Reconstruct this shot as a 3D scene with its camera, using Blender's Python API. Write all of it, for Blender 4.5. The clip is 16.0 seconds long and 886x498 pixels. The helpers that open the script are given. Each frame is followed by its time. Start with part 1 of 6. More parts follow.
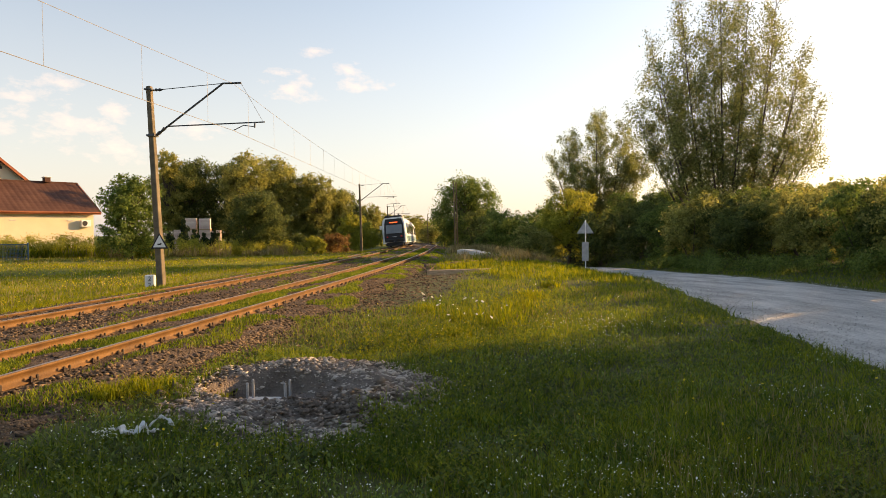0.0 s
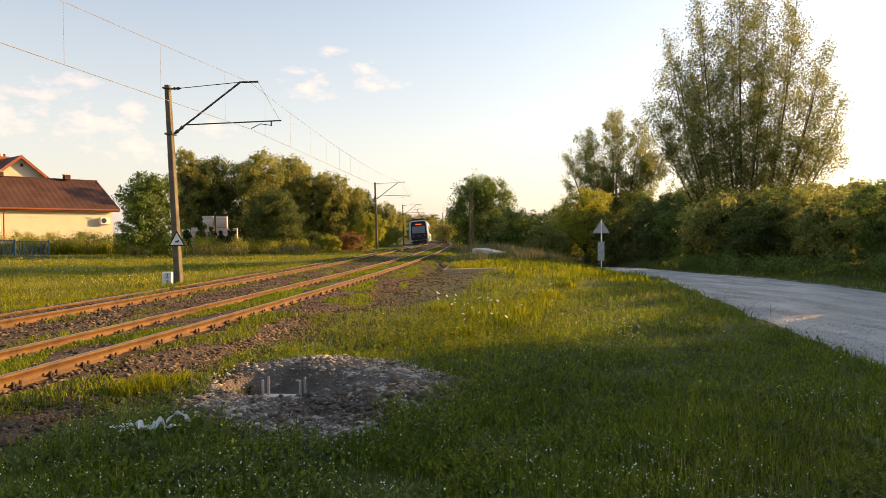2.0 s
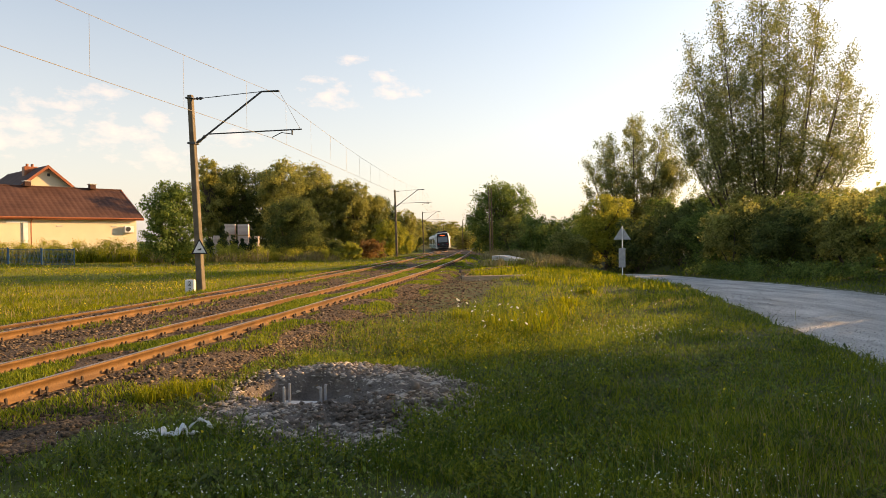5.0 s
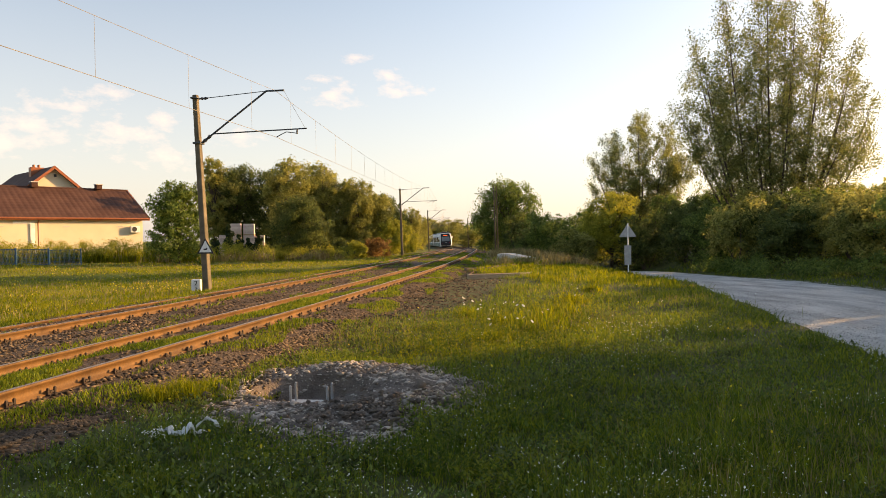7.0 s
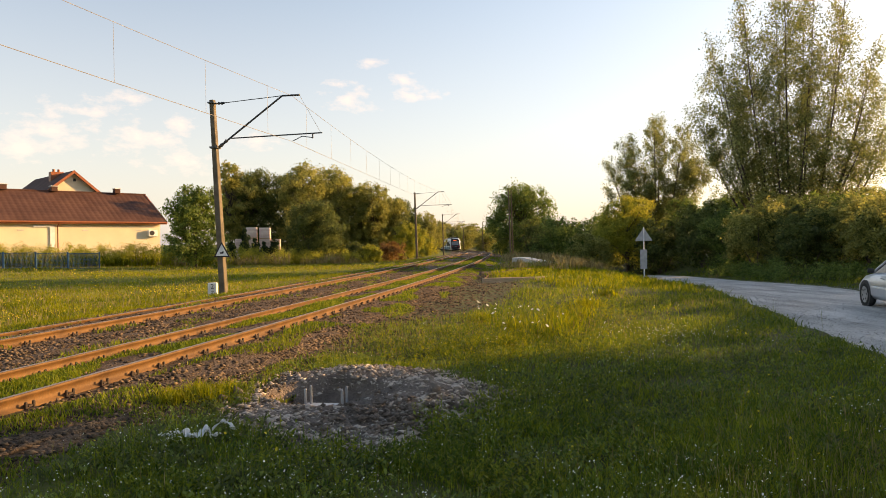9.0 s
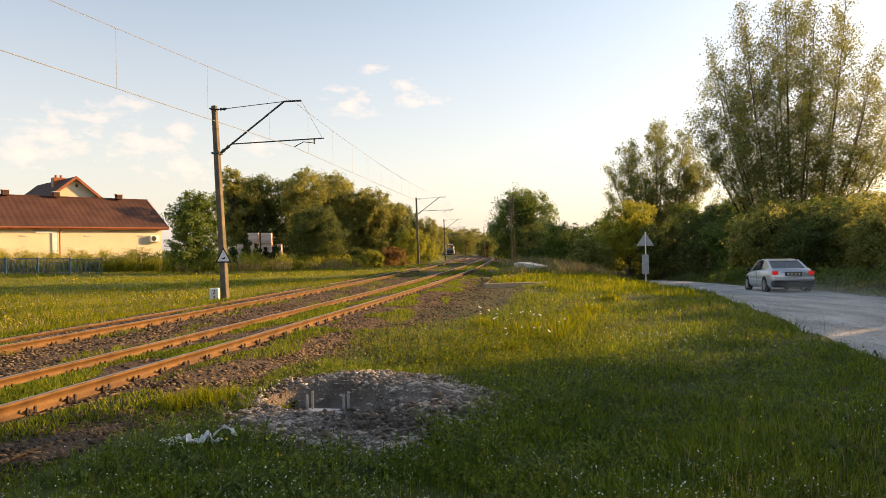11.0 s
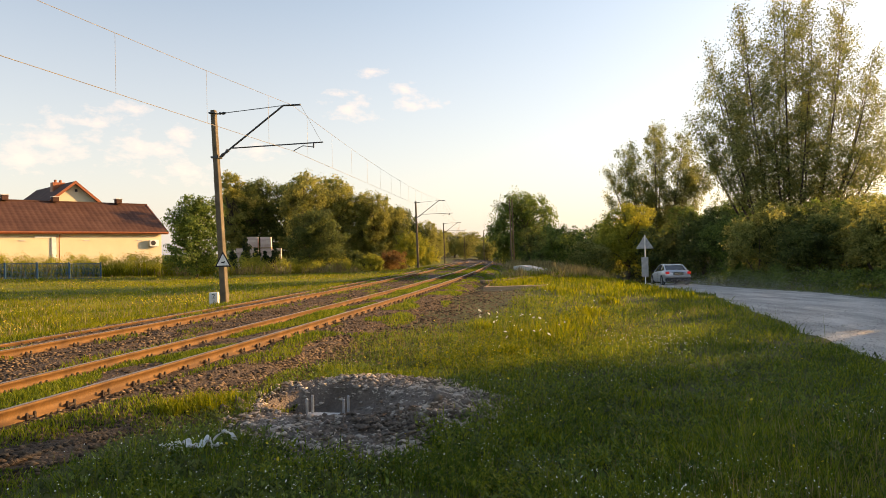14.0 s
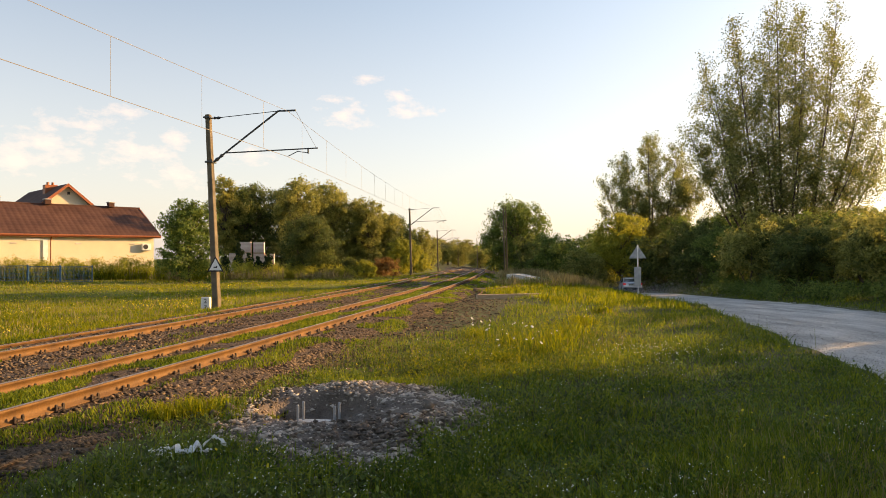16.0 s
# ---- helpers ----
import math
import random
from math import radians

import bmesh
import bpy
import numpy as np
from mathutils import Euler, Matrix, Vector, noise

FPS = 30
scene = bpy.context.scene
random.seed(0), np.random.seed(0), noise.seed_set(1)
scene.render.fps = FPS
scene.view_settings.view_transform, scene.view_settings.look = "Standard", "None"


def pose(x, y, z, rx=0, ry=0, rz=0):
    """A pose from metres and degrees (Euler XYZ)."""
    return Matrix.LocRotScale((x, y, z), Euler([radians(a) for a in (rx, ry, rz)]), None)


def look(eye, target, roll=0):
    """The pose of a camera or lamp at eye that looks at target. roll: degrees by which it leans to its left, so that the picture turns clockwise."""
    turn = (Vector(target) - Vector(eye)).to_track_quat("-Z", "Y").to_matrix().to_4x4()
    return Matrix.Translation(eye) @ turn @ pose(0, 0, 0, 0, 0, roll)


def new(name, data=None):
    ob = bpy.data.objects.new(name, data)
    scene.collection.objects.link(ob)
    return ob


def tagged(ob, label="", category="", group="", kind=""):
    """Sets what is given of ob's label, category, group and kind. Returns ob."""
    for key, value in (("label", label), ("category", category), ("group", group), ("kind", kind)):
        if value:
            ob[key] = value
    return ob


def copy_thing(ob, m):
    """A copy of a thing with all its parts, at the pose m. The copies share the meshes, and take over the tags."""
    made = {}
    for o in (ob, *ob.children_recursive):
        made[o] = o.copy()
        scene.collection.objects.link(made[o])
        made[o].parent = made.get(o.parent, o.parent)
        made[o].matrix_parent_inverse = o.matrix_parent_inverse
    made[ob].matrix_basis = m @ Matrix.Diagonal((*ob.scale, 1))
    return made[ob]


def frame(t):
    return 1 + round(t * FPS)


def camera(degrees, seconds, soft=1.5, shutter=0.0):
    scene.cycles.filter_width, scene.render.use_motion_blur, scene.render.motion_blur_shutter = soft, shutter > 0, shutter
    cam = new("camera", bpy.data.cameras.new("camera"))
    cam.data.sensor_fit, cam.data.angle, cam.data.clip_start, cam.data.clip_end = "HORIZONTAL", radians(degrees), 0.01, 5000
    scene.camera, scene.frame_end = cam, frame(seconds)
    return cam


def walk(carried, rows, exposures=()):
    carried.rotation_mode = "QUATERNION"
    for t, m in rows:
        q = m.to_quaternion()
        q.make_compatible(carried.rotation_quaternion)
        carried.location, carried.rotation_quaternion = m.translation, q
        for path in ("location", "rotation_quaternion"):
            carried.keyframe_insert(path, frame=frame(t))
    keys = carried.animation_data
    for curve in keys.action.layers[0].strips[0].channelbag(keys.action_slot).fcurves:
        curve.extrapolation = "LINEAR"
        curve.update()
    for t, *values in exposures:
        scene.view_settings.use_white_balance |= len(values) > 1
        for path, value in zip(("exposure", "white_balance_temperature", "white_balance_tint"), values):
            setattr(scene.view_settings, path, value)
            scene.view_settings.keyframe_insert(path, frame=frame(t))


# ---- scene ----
cam = camera(65.1, 16.0, soft=0.8)
walk(cam, [
    (0.0, pose(0, 0, 1.6, 88.621, 0.612, -4.646)),
    (0.5, pose(0, 0, 1.6, 88.754, 0.375, -4.526)),
    (1.0, pose(0, 0, 1.6, 88.826, 0.082, -4.155)),
    (1.5, pose(0, 0, 1.6, 88.604, 0.288, -3.683)),
    (2.0, pose(0, 0, 1.6, 88.542, 0.325, -3.395)),
    (2.5, pose(0, 0, 1.6, 88.471, 0.227, -2.829)),
    (3.0, pose(0, 0, 1.6, 88.710, 0.243, -2.486)),
    (3.5, pose(0, 0, 1.6, 88.910, 0.123, -2.624)),
    (4.0, pose(0, 0, 1.6, 89.008, 0.326, -2.377)),
    (6.5, pose(0, 0, 1.6, 89.214, 0.585, -1.227)),
    (7.0, pose(0, 0, 1.6, 89.002, 0.869, -1.327)),
    (7.5, pose(0, 0, 1.6, 88.941, 0.828, -1.149)),
    (8.0, pose(0, 0, 1.6, 89.057, 1.018, -0.938)),
    (8.5, pose(0, 0, 1.6, 89.145, 0.977, -0.482)),
    (9.0, pose(0, 0, 1.6, 89.339, 0.834, -0.109)),
    (11.5, pose(0, 0, 1.6, 89.867, 0.891, 0.022)),
    (12.0, pose(0, 0, 1.6, 89.970, 0.879, -0.145)),
    (12.5, pose(0, 0, 1.6, 90.000, 1.000, 0.000)),
    (13.0, pose(0, 0, 1.6, 89.955, 0.967, -0.039)),
    (13.5, pose(0, 0, 1.6, 89.932, 0.990, 0.035)),
    (14.0, pose(0, 0, 1.6, 90.053, 1.095, -0.018)),
    (14.5, pose(0, 0, 1.6, 89.941, 1.200, -0.211)),
    (15.0, pose(0, 0, 1.6, 90.064, 1.087, -0.265)),
    (15.5, pose(0, 0, 1.6, 90.450, 0.737, -0.447)),
    (16.0, pose(0, 0, 1.6, 90.661, 0.401, -0.568)),
], exposures=[(0, 1.16, 8150, 16), (16, 1.16, 8150, 16)])

# ---- sky and sun ----
SUN_AZ, SUN_EL = radians(67), radians(13.5)   # azimuth to the right of +y
world = bpy.data.worlds.new("sky")
scene.world = world
world.use_nodes = True
wn, wl = world.node_tree.nodes, world.node_tree.links
wn.clear()
w_out, w_bg, w_sky = wn.new("ShaderNodeOutputWorld"), wn.new("ShaderNodeBackground"), wn.new("ShaderNodeTexSky")
w_sky.sky_type, w_sky.sun_disc = "NISHITA", False
w_sky.sun_elevation, w_sky.sun_rotation = SUN_EL, SUN_AZ
w_sky.air_density, w_sky.dust_density, w_sky.ozone_density = 1.0, 1.1, 1.8
w_bg.inputs["Strength"].default_value = 0.138
# small evening clouds, each a ragged puff at its own azimuth and height over the horizon
CLOUDS = [(-28.9, 8.4, 3.0, 1.6), (-31.0, 7.0, 2.4, 1.0), (-23.2, 8.1, 2.7, 1.4), (-19.9, 6.3, 2.7, 0.9), (-20.5, 9.1, 1.5, 0.8), (-7.3, 11.4, 1.8, 0.9), (-5.6, 14.4, 1.1, 0.5), (-3.2, 13.1, 1.2, 0.6), (-8.2, 12.7, 1.0, 0.5), (-2.2, 11.9, 2.4, 0.5), (-24.6, 10.9, 1.8, 0.7), (-14.7, 8.1, 2.1, 0.7), (-27.4, 9.9, 1.8, 0.5),
          (-40.0, 9.0, 3.5, 1.6), (-55.0, 9.0, 6.0, 1.8), (-75.0, 12.0, 7.0, 2.2), (-120.0, 10.0, 8.0, 2.4), (170.0, 12.0, 9.0, 2.5)]


def w_math(op, a, b=None, c=None):
    n = wn.new("ShaderNodeMath")
    n.operation = op
    for k, v in enumerate((a, b, c)):
        if isinstance(v, (int, float)):
            n.inputs[k].default_value = v
        elif v is not None:
            wl.new(v, n.inputs[k])
    return n.outputs[0]


w_tc, w_sep, w_com, w_mix = wn.new("ShaderNodeTexCoord"), wn.new("ShaderNodeSeparateXYZ"), wn.new("ShaderNodeCombineXYZ"), wn.new("ShaderNodeMix")
wl.new(w_tc.outputs["Generated"], w_sep.inputs[0])
wl.new(w_math("ARCTAN2", w_sep.outputs[0], w_sep.outputs[1]), w_com.inputs[0])
wl.new(w_math("ARCSINE", w_sep.outputs[2]), w_com.inputs[1])
w_near = None
for az, el, cw, ch in CLOUDS:
    vm, vl = wn.new("ShaderNodeVectorMath"), wn.new("ShaderNodeVectorMath")
    vm.operation, vl.operation = "MULTIPLY_ADD", "LENGTH"
    kx, ky = 1 / radians(cw), 1 / radians(ch)
    vm.inputs[1].default_value, vm.inputs[2].default_value = (kx, ky, 0), (-radians(az) * kx, -radians(el) * ky, 0)
    wl.new(w_com.outputs[0], vm.inputs[0])
    wl.new(vm.outputs[0], vl.inputs[0])
    w_near = vl.outputs["Value"] if w_near is None else w_math("MINIMUM", w_near, vl.outputs["Value"])
w_map, w_noise, w_ramp = wn.new("ShaderNodeMapping"), wn.new("ShaderNodeTexNoise"), wn.new("ShaderNodeMapRange")
w_map.inputs["Scale"].default_value = (20, 38, 1)
w_noise.inputs["Scale"].default_value, w_noise.inputs["Detail"].default_value, w_noise.inputs["Roughness"].default_value = 1.6, 8.0, 0.62
wl.new(w_com.outputs[0], w_map.inputs[0])
wl.new(w_map.outputs[0], w_noise.inputs["Vector"])
w_ramp.inputs[1].default_value, w_ramp.inputs[2].default_value, w_ramp.inputs[4].default_value = 0.0, 1.5, 0.62
wl.new(w_math("SUBTRACT", w_math("MULTIPLY_ADD", w_noise.outputs[0], 5.0, -1.45), w_near), w_ramp.inputs[0])
w_mix.data_type = "RGBA"
w_mix.inputs[7].default_value = (4.1, 3.65, 3.5, 1)
wl.new(w_ramp.outputs[0], w_mix.inputs[0])
# a thin high veil that whitens the lower sky
w_veil, w_low = wn.new("ShaderNodeMix"), wn.new("ShaderNodeMapRange")
w_low.inputs[1].default_value, w_low.inputs[2].default_value, w_low.inputs[3].default_value, w_low.inputs[4].default_value = 0.0, 0.42, 0.7, 0.0
w_veil.data_type = "RGBA"
w_veil.inputs[7].default_value = (2.62, 2.66, 3.0, 1)
wl.new(w_sep.outputs[2], w_low.inputs[0])
wl.new(w_low.outputs[0], w_veil.inputs[0])
wl.new(w_sky.outputs[0], w_veil.inputs[6])
wl.new(w_veil.outputs[2], w_mix.inputs[6])
wl.new(w_mix.outputs[2], w_bg.inputs[0])
wl.new(w_bg.outputs[0], w_out.inputs[0])
sun_data = bpy.data.lights.new("sun", "SUN")
sun_data.energy, sun_data.angle, sun_data.color = 5.0, radians(0.6), (1.0, 0.67, 0.33)
sun = new("sun", sun_data)
sun_way = Vector((math.sin(SUN_AZ) * math.cos(SUN_EL), math.cos(SUN_AZ) * math.cos(SUN_EL), math.sin(SUN_EL)))
sun.matrix_world = look((60, 20, 40), Vector((60, 20, 40)) - sun_way)


# ---- materials ----
def mat(name, a, b, rough=0.85, scale=3.0, fine=40.0, bump=0.3, dist=0.02, metal=0.0, island=0.0, translucent=0.0, objrand=0.0, spec=0.3, detail=4.0, stretch=None):
    """Two colours mixed by noise at two scales, with fine relief."""
    m = bpy.data.materials.new(name)
    m.use_nodes = True
    n, l = m.node_tree.nodes, m.node_tree.links
    p = n["Principled BSDF"]
    tc = n.new("ShaderNodeTexCoord")
    src = tc.outputs["Object"]
    if stretch:
        mp = n.new("ShaderNodeMapping")
        mp.inputs["Scale"].default_value = stretch
        l.new(src, mp.inputs[0])
        src = mp.outputs[0]
    n1, n2 = n.new("ShaderNodeTexNoise"), n.new("ShaderNodeTexNoise")
    for nn, s in ((n1, scale), (n2, fine)):
        nn.inputs["Scale"].default_value, nn.inputs["Detail"].default_value = s, detail
        l.new(src, nn.inputs["Vector"])
    add = n.new("ShaderNodeMath")
    add.operation = "MULTIPLY_ADD"
    l.new(n2.outputs[0], add.inputs[0])
    add.inputs[1].default_value = 0.5
    l.new(n1.outputs[0], add.inputs[2])
    rng = n.new("ShaderNodeMapRange")
    rng.inputs[1].default_value, rng.inputs[2].default_value = 0.5, 1.0
    val = add.outputs[0]
    if island or objrand:
        inf = n.new("ShaderNodeNewGeometry") if island else n.new("ShaderNodeObjectInfo")
        a2 = n.new("ShaderNodeMath")
        a2.operation = "MULTIPLY_ADD"
        l.new(inf.outputs["Random Per Island" if island else "Random"], a2.inputs[0])
        k = island or objrand
        a2.inputs[1].default_value = k
        a3 = n.new("ShaderNodeMath")
        a3.operation = "SUBTRACT"
        l.new(a2.outputs[0], a3.inputs[0])
        a3.inputs[1].default_value = k / 2
        l.new(val, a2.inputs[2])
        val = a3.outputs[0]
    l.new(val, rng.inputs[0])
    mix = n.new("ShaderNodeMix")
    mix.data_type = "RGBA"
    mix.inputs[6].default_value, mix.inputs[7].default_value = (*a, 1), (*b, 1)
    l.new(rng.outputs[0], mix.inputs[0])
    l.new(mix.outputs[2], p.inputs["Base Color"])
    p.inputs["Roughness"].default_value, p.inputs["Metallic"].default_value = rough, metal
    p.inputs["Specular IOR Level"].default_value = spec
    if bump:
        bp = n.new("ShaderNodeBump")
        bp.inputs["Strength"].default_value, bp.inputs["Distance"].default_value = bump, dist
        l.new(n2.outputs[0], bp.inputs["Height"])
        l.new(bp.outputs[0], p.inputs["Normal"])
    if translucent:
        tr, ms = n.new("ShaderNodeBsdfTranslucent"), n.new("ShaderNodeMixShader")
        l.new(mix.outputs[2], tr.inputs[0])
        ms.inputs[0].default_value = translucent
        l.new(p.outputs[0], ms.inputs[1])
        l.new(tr.outputs[0], ms.inputs[2])
        l.new(ms.outputs[0], n["Material Output"].inputs[0])
    return m


def glow(name, c, strength):
    m = mat(name, c, c, rough=0.4, bump=0)
    p = m.node_tree.nodes["Principled BSDF"]
    p.inputs["Emission Color"].default_value, p.inputs["Emission Strength"].default_value = (*c, 1), strength
    return m


M_ground = mat("grassy_soil", (0.034, 0.036, 0.009), (0.09, 0.098, 0.016), scale=0.6, fine=9, bump=0.6, dist=0.06)
M_field = mat("meadow", (0.06, 0.085, 0.005), (0.21, 0.21, 0.010), scale=0.35, fine=9, bump=0.6, dist=0.06)
M_grass = mat("grass_blades", (0.066, 0.115, 0.009), (0.235, 0.27, 0.019), scale=0.9, fine=8, bump=0, island=0.85, translucent=0.55, rough=0.6)
# sunlit copy of the blades: the sun's brighter yellow is in the colour
M_meadow = mat("sunny_grass", (0.09, 0.13, 0.005), (0.30, 0.295, 0.010), scale=0.3, fine=4, bump=0, island=0.6, translucent=0.55, rough=0.6)
M_drygrass = mat("dry_grass", (0.16, 0.13, 0.05), (0.34, 0.28, 0.12), scale=0.7, fine=6, bump=0, island=0.5, translucent=0.35, rough=0.7)
M_ballast = mat("ballast", (0.024, 0.016, 0.010), (0.13, 0.088, 0.056), scale=1.2, fine=24, bump=1.0, dist=0.07)
M_stone = mat("ballast_stone", (0.026, 0.018, 0.011), (0.19, 0.128, 0.075), scale=2, fine=25, bump=0.4, island=0.6)
M_rubble = mat("pale_rubble", (0.13, 0.105, 0.082), (0.47, 0.405, 0.34), scale=2, fine=25, bump=0.4, island=0.8)
M_soil = mat("dug_soil", (0.09, 0.07, 0.055), (0.21, 0.165, 0.135), scale=4, fine=40, bump=0.8, dist=0.04)
M_road = mat("gravel_road", (0.30, 0.28, 0.255), (0.68, 0.64, 0.59), scale=1.1, fine=16, bump=1.0, dist=0.07, stretch=(1.6, 0.35, 1.0))
M_rust = mat("rusty_rail", (0.07, 0.034, 0.013), (0.17, 0.085, 0.026), scale=3, fine=45, bump=0.25, dist=0.004, rough=0.7, metal=0.2)
M_railtop = mat("worn_rail_head", (0.24, 0.17, 0.13), (0.36, 0.29, 0.24), scale=2, fine=40, bump=0.1, dist=0.002, rough=0.35, metal=0.7)
M_clip = mat("dark_iron", (0.02, 0.014, 0.012), (0.06, 0.04, 0.03), scale=9, fine=60, rough=0.7)
M_sleeper = mat("old_sleeper", (0.06, 0.045, 0.035), (0.15, 0.12, 0.10), scale=3, fine=35, bump=0.6, objrand=0.3)
M_pole = mat("weathered_concrete", (0.085, 0.07, 0.047), (0.18, 0.145, 0.10), scale=3, fine=45, bump=0.3, dist=0.005)
M_steel = mat("grey_painted_steel", (0.05, 0.055, 0.06), (0.11, 0.115, 0.12), scale=5, fine=50, rough=0.5, metal=0.5, bump=0.1)
M_wire = mat("copper_wire", (0.26, 0.24, 0.20), (0.38, 0.35, 0.30), rough=0.5, metal=0.5, bump=0)
M_white = mat("white_paint", (0.68, 0.68, 0.66), (0.82, 0.82, 0.80), scale=4, fine=50, bump=0.05, rough=0.5)
M_black = mat("black_paint", (0.012, 0.012, 0.014), (0.025, 0.025, 0.027), bump=0, rough=0.5)
M_bark = mat("bark", (0.05, 0.038, 0.028), (0.13, 0.10, 0.075), scale=4, fine=30, bump=0.8, dist=0.03)
M_wall = mat("cream_plaster", (0.62, 0.535, 0.385), (0.70, 0.615, 0.45), scale=0.5, fine=30, bump=0.15, dist=0.004)
M_roof = mat("brown_roof_tile", (0.066, 0.032, 0.024), (0.115, 0.058, 0.042), scale=0.6, fine=14, bump=0.2, rough=0.75, spec=0.15)
M_gutter = mat("copper_brown_gutter", (0.24, 0.075, 0.035), (0.36, 0.12, 0.05), scale=2, fine=30, bump=0.05, rough=0.45)
M_brickpack = mat("pale_brick_pack", (0.55, 0.40, 0.34), (0.75, 0.62, 0.54), scale=1.5, fine=12, bump=0.3, objrand=0.3)
M_concrete = mat("concrete", (0.42, 0.41, 0.39), (0.60, 0.59, 0.56), scale=2, fine=40, bump=0.3, dist=0.006)
M_wood = mat("weathered_timber", (0.32, 0.22, 0.13), (0.55, 0.39, 0.25), scale=3, fine=20, bump=0.5, dist=0.01, stretch=(1, 8, 8))
M_blue = mat("blue_fence_paint", (0.03, 0.085, 0.15), (0.05, 0.13, 0.22), scale=3, fine=40, bump=0.1, rough=0.5)
M_galv = mat("galvanised_steel", (0.30, 0.31, 0.32), (0.45, 0.46, 0.47), scale=6, fine=50, rough=0.45, metal=0.6, bump=0.05)
M_tyre = mat("tyre_rubber", (0.015, 0.015, 0.015), (0.03, 0.028, 0.026), scale=8, fine=60, bump=0.2, rough=0.9)
M_silver = mat("silver_car_paint", (0.50, 0.52, 0.55), (0.58, 0.60, 0.63), scale=1, fine=60, bump=0, rough=0.28, metal=0.55, spec=0.5)
M_glass = mat("tinted_glass", (0.015, 0.02, 0.022), (0.03, 0.035, 0.04), bump=0, rough=0.06, spec=0.8)
M_trim = mat("black_plastic", (0.02, 0.02, 0.021), (0.04, 0.04, 0.041), scale=8, fine=80, bump=0.1, rough=0.6)
M_red = glow("red_lamp", (0.5, 0.02, 0.018), 0.22)
M_amber = glow("amber_display", (0.95, 0.12, 0.03), 0.8)
M_plate = mat("pale_plate", (0.50, 0.46, 0.34), (0.58, 0.54, 0.40), bump=0, rough=0.5)
# grey glass tone: the sky's reflection is put into the base colour
M_screen = mat("sky_lit_windscreen", (0.10, 0.115, 0.125), (0.17, 0.185, 0.195), scale=0.8, bump=0, rough=0.12, spec=0.8)
M_teal = mat("teal_side_paint", (0.09, 0.20, 0.25), (0.12, 0.26, 0.31), scale=1, bump=0, rough=0.35)
M_navy = mat("navy_paint", (0.018, 0.025, 0.05), (0.03, 0.04, 0.075), bump=0, rough=0.35)
M_plastic = mat("white_plastic_film", (0.70, 0.71, 0.72), (0.86, 0.87, 0.88), scale=8, fine=30, bump=0.3, rough=0.35, translucent=0.3)
M_dust = mat("road_dust", (0.46, 0.45, 0.43), (0.56, 0.55, 0.53), bump=0, translucent=0.5)
M_petal = mat("white_petals", (0.70, 0.70, 0.62), (0.85, 0.85, 0.80), bump=0, translucent=0.3)
M_yellow = mat("yellow_petals", (0.55, 0.42, 0.02), (0.75, 0.6, 0.05), bump=0, translucent=0.3)


def leaves(name, a, b):
    return mat(name, a, b, scale=0.5, fine=5, bump=0, island=0.6, translucent=0.55, rough=0.6, spec=0.15)


L_dark = leaves("dark_leaves", (0.061, 0.081, 0.025), (0.166, 0.201, 0.057))
L_mid = leaves("green_leaves", (0.081, 0.128, 0.030), (0.224, 0.292, 0.067))
L_olive = leaves("olive_leaves", (0.159, 0.173, 0.047), (0.419, 0.403, 0.112))
L_yellow = leaves("yellow_green_leaves", (0.222, 0.242, 0.036), (0.468, 0.448, 0.069))
L_poplar = leaves("poplar_leaves", (0.13, 0.155, 0.05), (0.33, 0.34, 0.105))
L_rusty = leaves("russet_leaves", (0.155, 0.085, 0.031), (0.330, 0.195, 0.068))
L_thuja = leaves("thuja_needles", (0.019, 0.034, 0.016), (0.053, 0.083, 0.033))


# ---- mesh helpers ----
def mesh_np(name, verts, faces, material=None, smooth=False):
    """A mesh from arrays: verts (n, 3), faces (m, 3 or 4)."""
    verts, faces = np.asarray(verts, dtype=np.float32), np.asarray(faces, dtype=np.int32)
    me = bpy.data.meshes.new(name)
    k = faces.shape[1]
    me.vertices.add(len(verts))
    me.vertices.foreach_set("co", verts.ravel())
    me.loops.add(faces.size)
    me.loops.foreach_set("vertex_index", faces.ravel())
    me.polygons.add(len(faces))
    me.polygons.foreach_set("loop_start", np.arange(0, faces.size, k, dtype=np.int32))
    if smooth:
        me.polygons.foreach_set("use_smooth", np.ones(len(faces), dtype=bool))
    me.update(calc_edges=True)
    me.validate()
    if material:
        me.materials.append(material)
    return me


def thing(name, at=(0, 0, 0), rz=0.0, label="", category="", group="", kind=""):
    e = new(name)
    e.empty_display_size = 0.2
    e.matrix_basis = pose(*at, 0, 0, rz)
    return tagged(e, label, category, group, kind)


def part(name, bm, material, parent=None, label="", smooth=False):
    me = bpy.data.meshes.new(name)
    bmesh.ops.recalc_face_normals(bm, faces=bm.faces)
    if smooth:
        for f in bm.faces:
            f.smooth = True
    bm.to_mesh(me)
    bm.free()
    if material:
        me.materials.append(material)
    ob = new(name, me)
    ob.parent = parent
    return tagged(ob, label)


def share(name, me, parent, m=None, label=""):
    ob = new(name, me)
    ob.parent = parent
    if m is not None:
        ob.matrix_basis = m
    return tagged(ob, label)


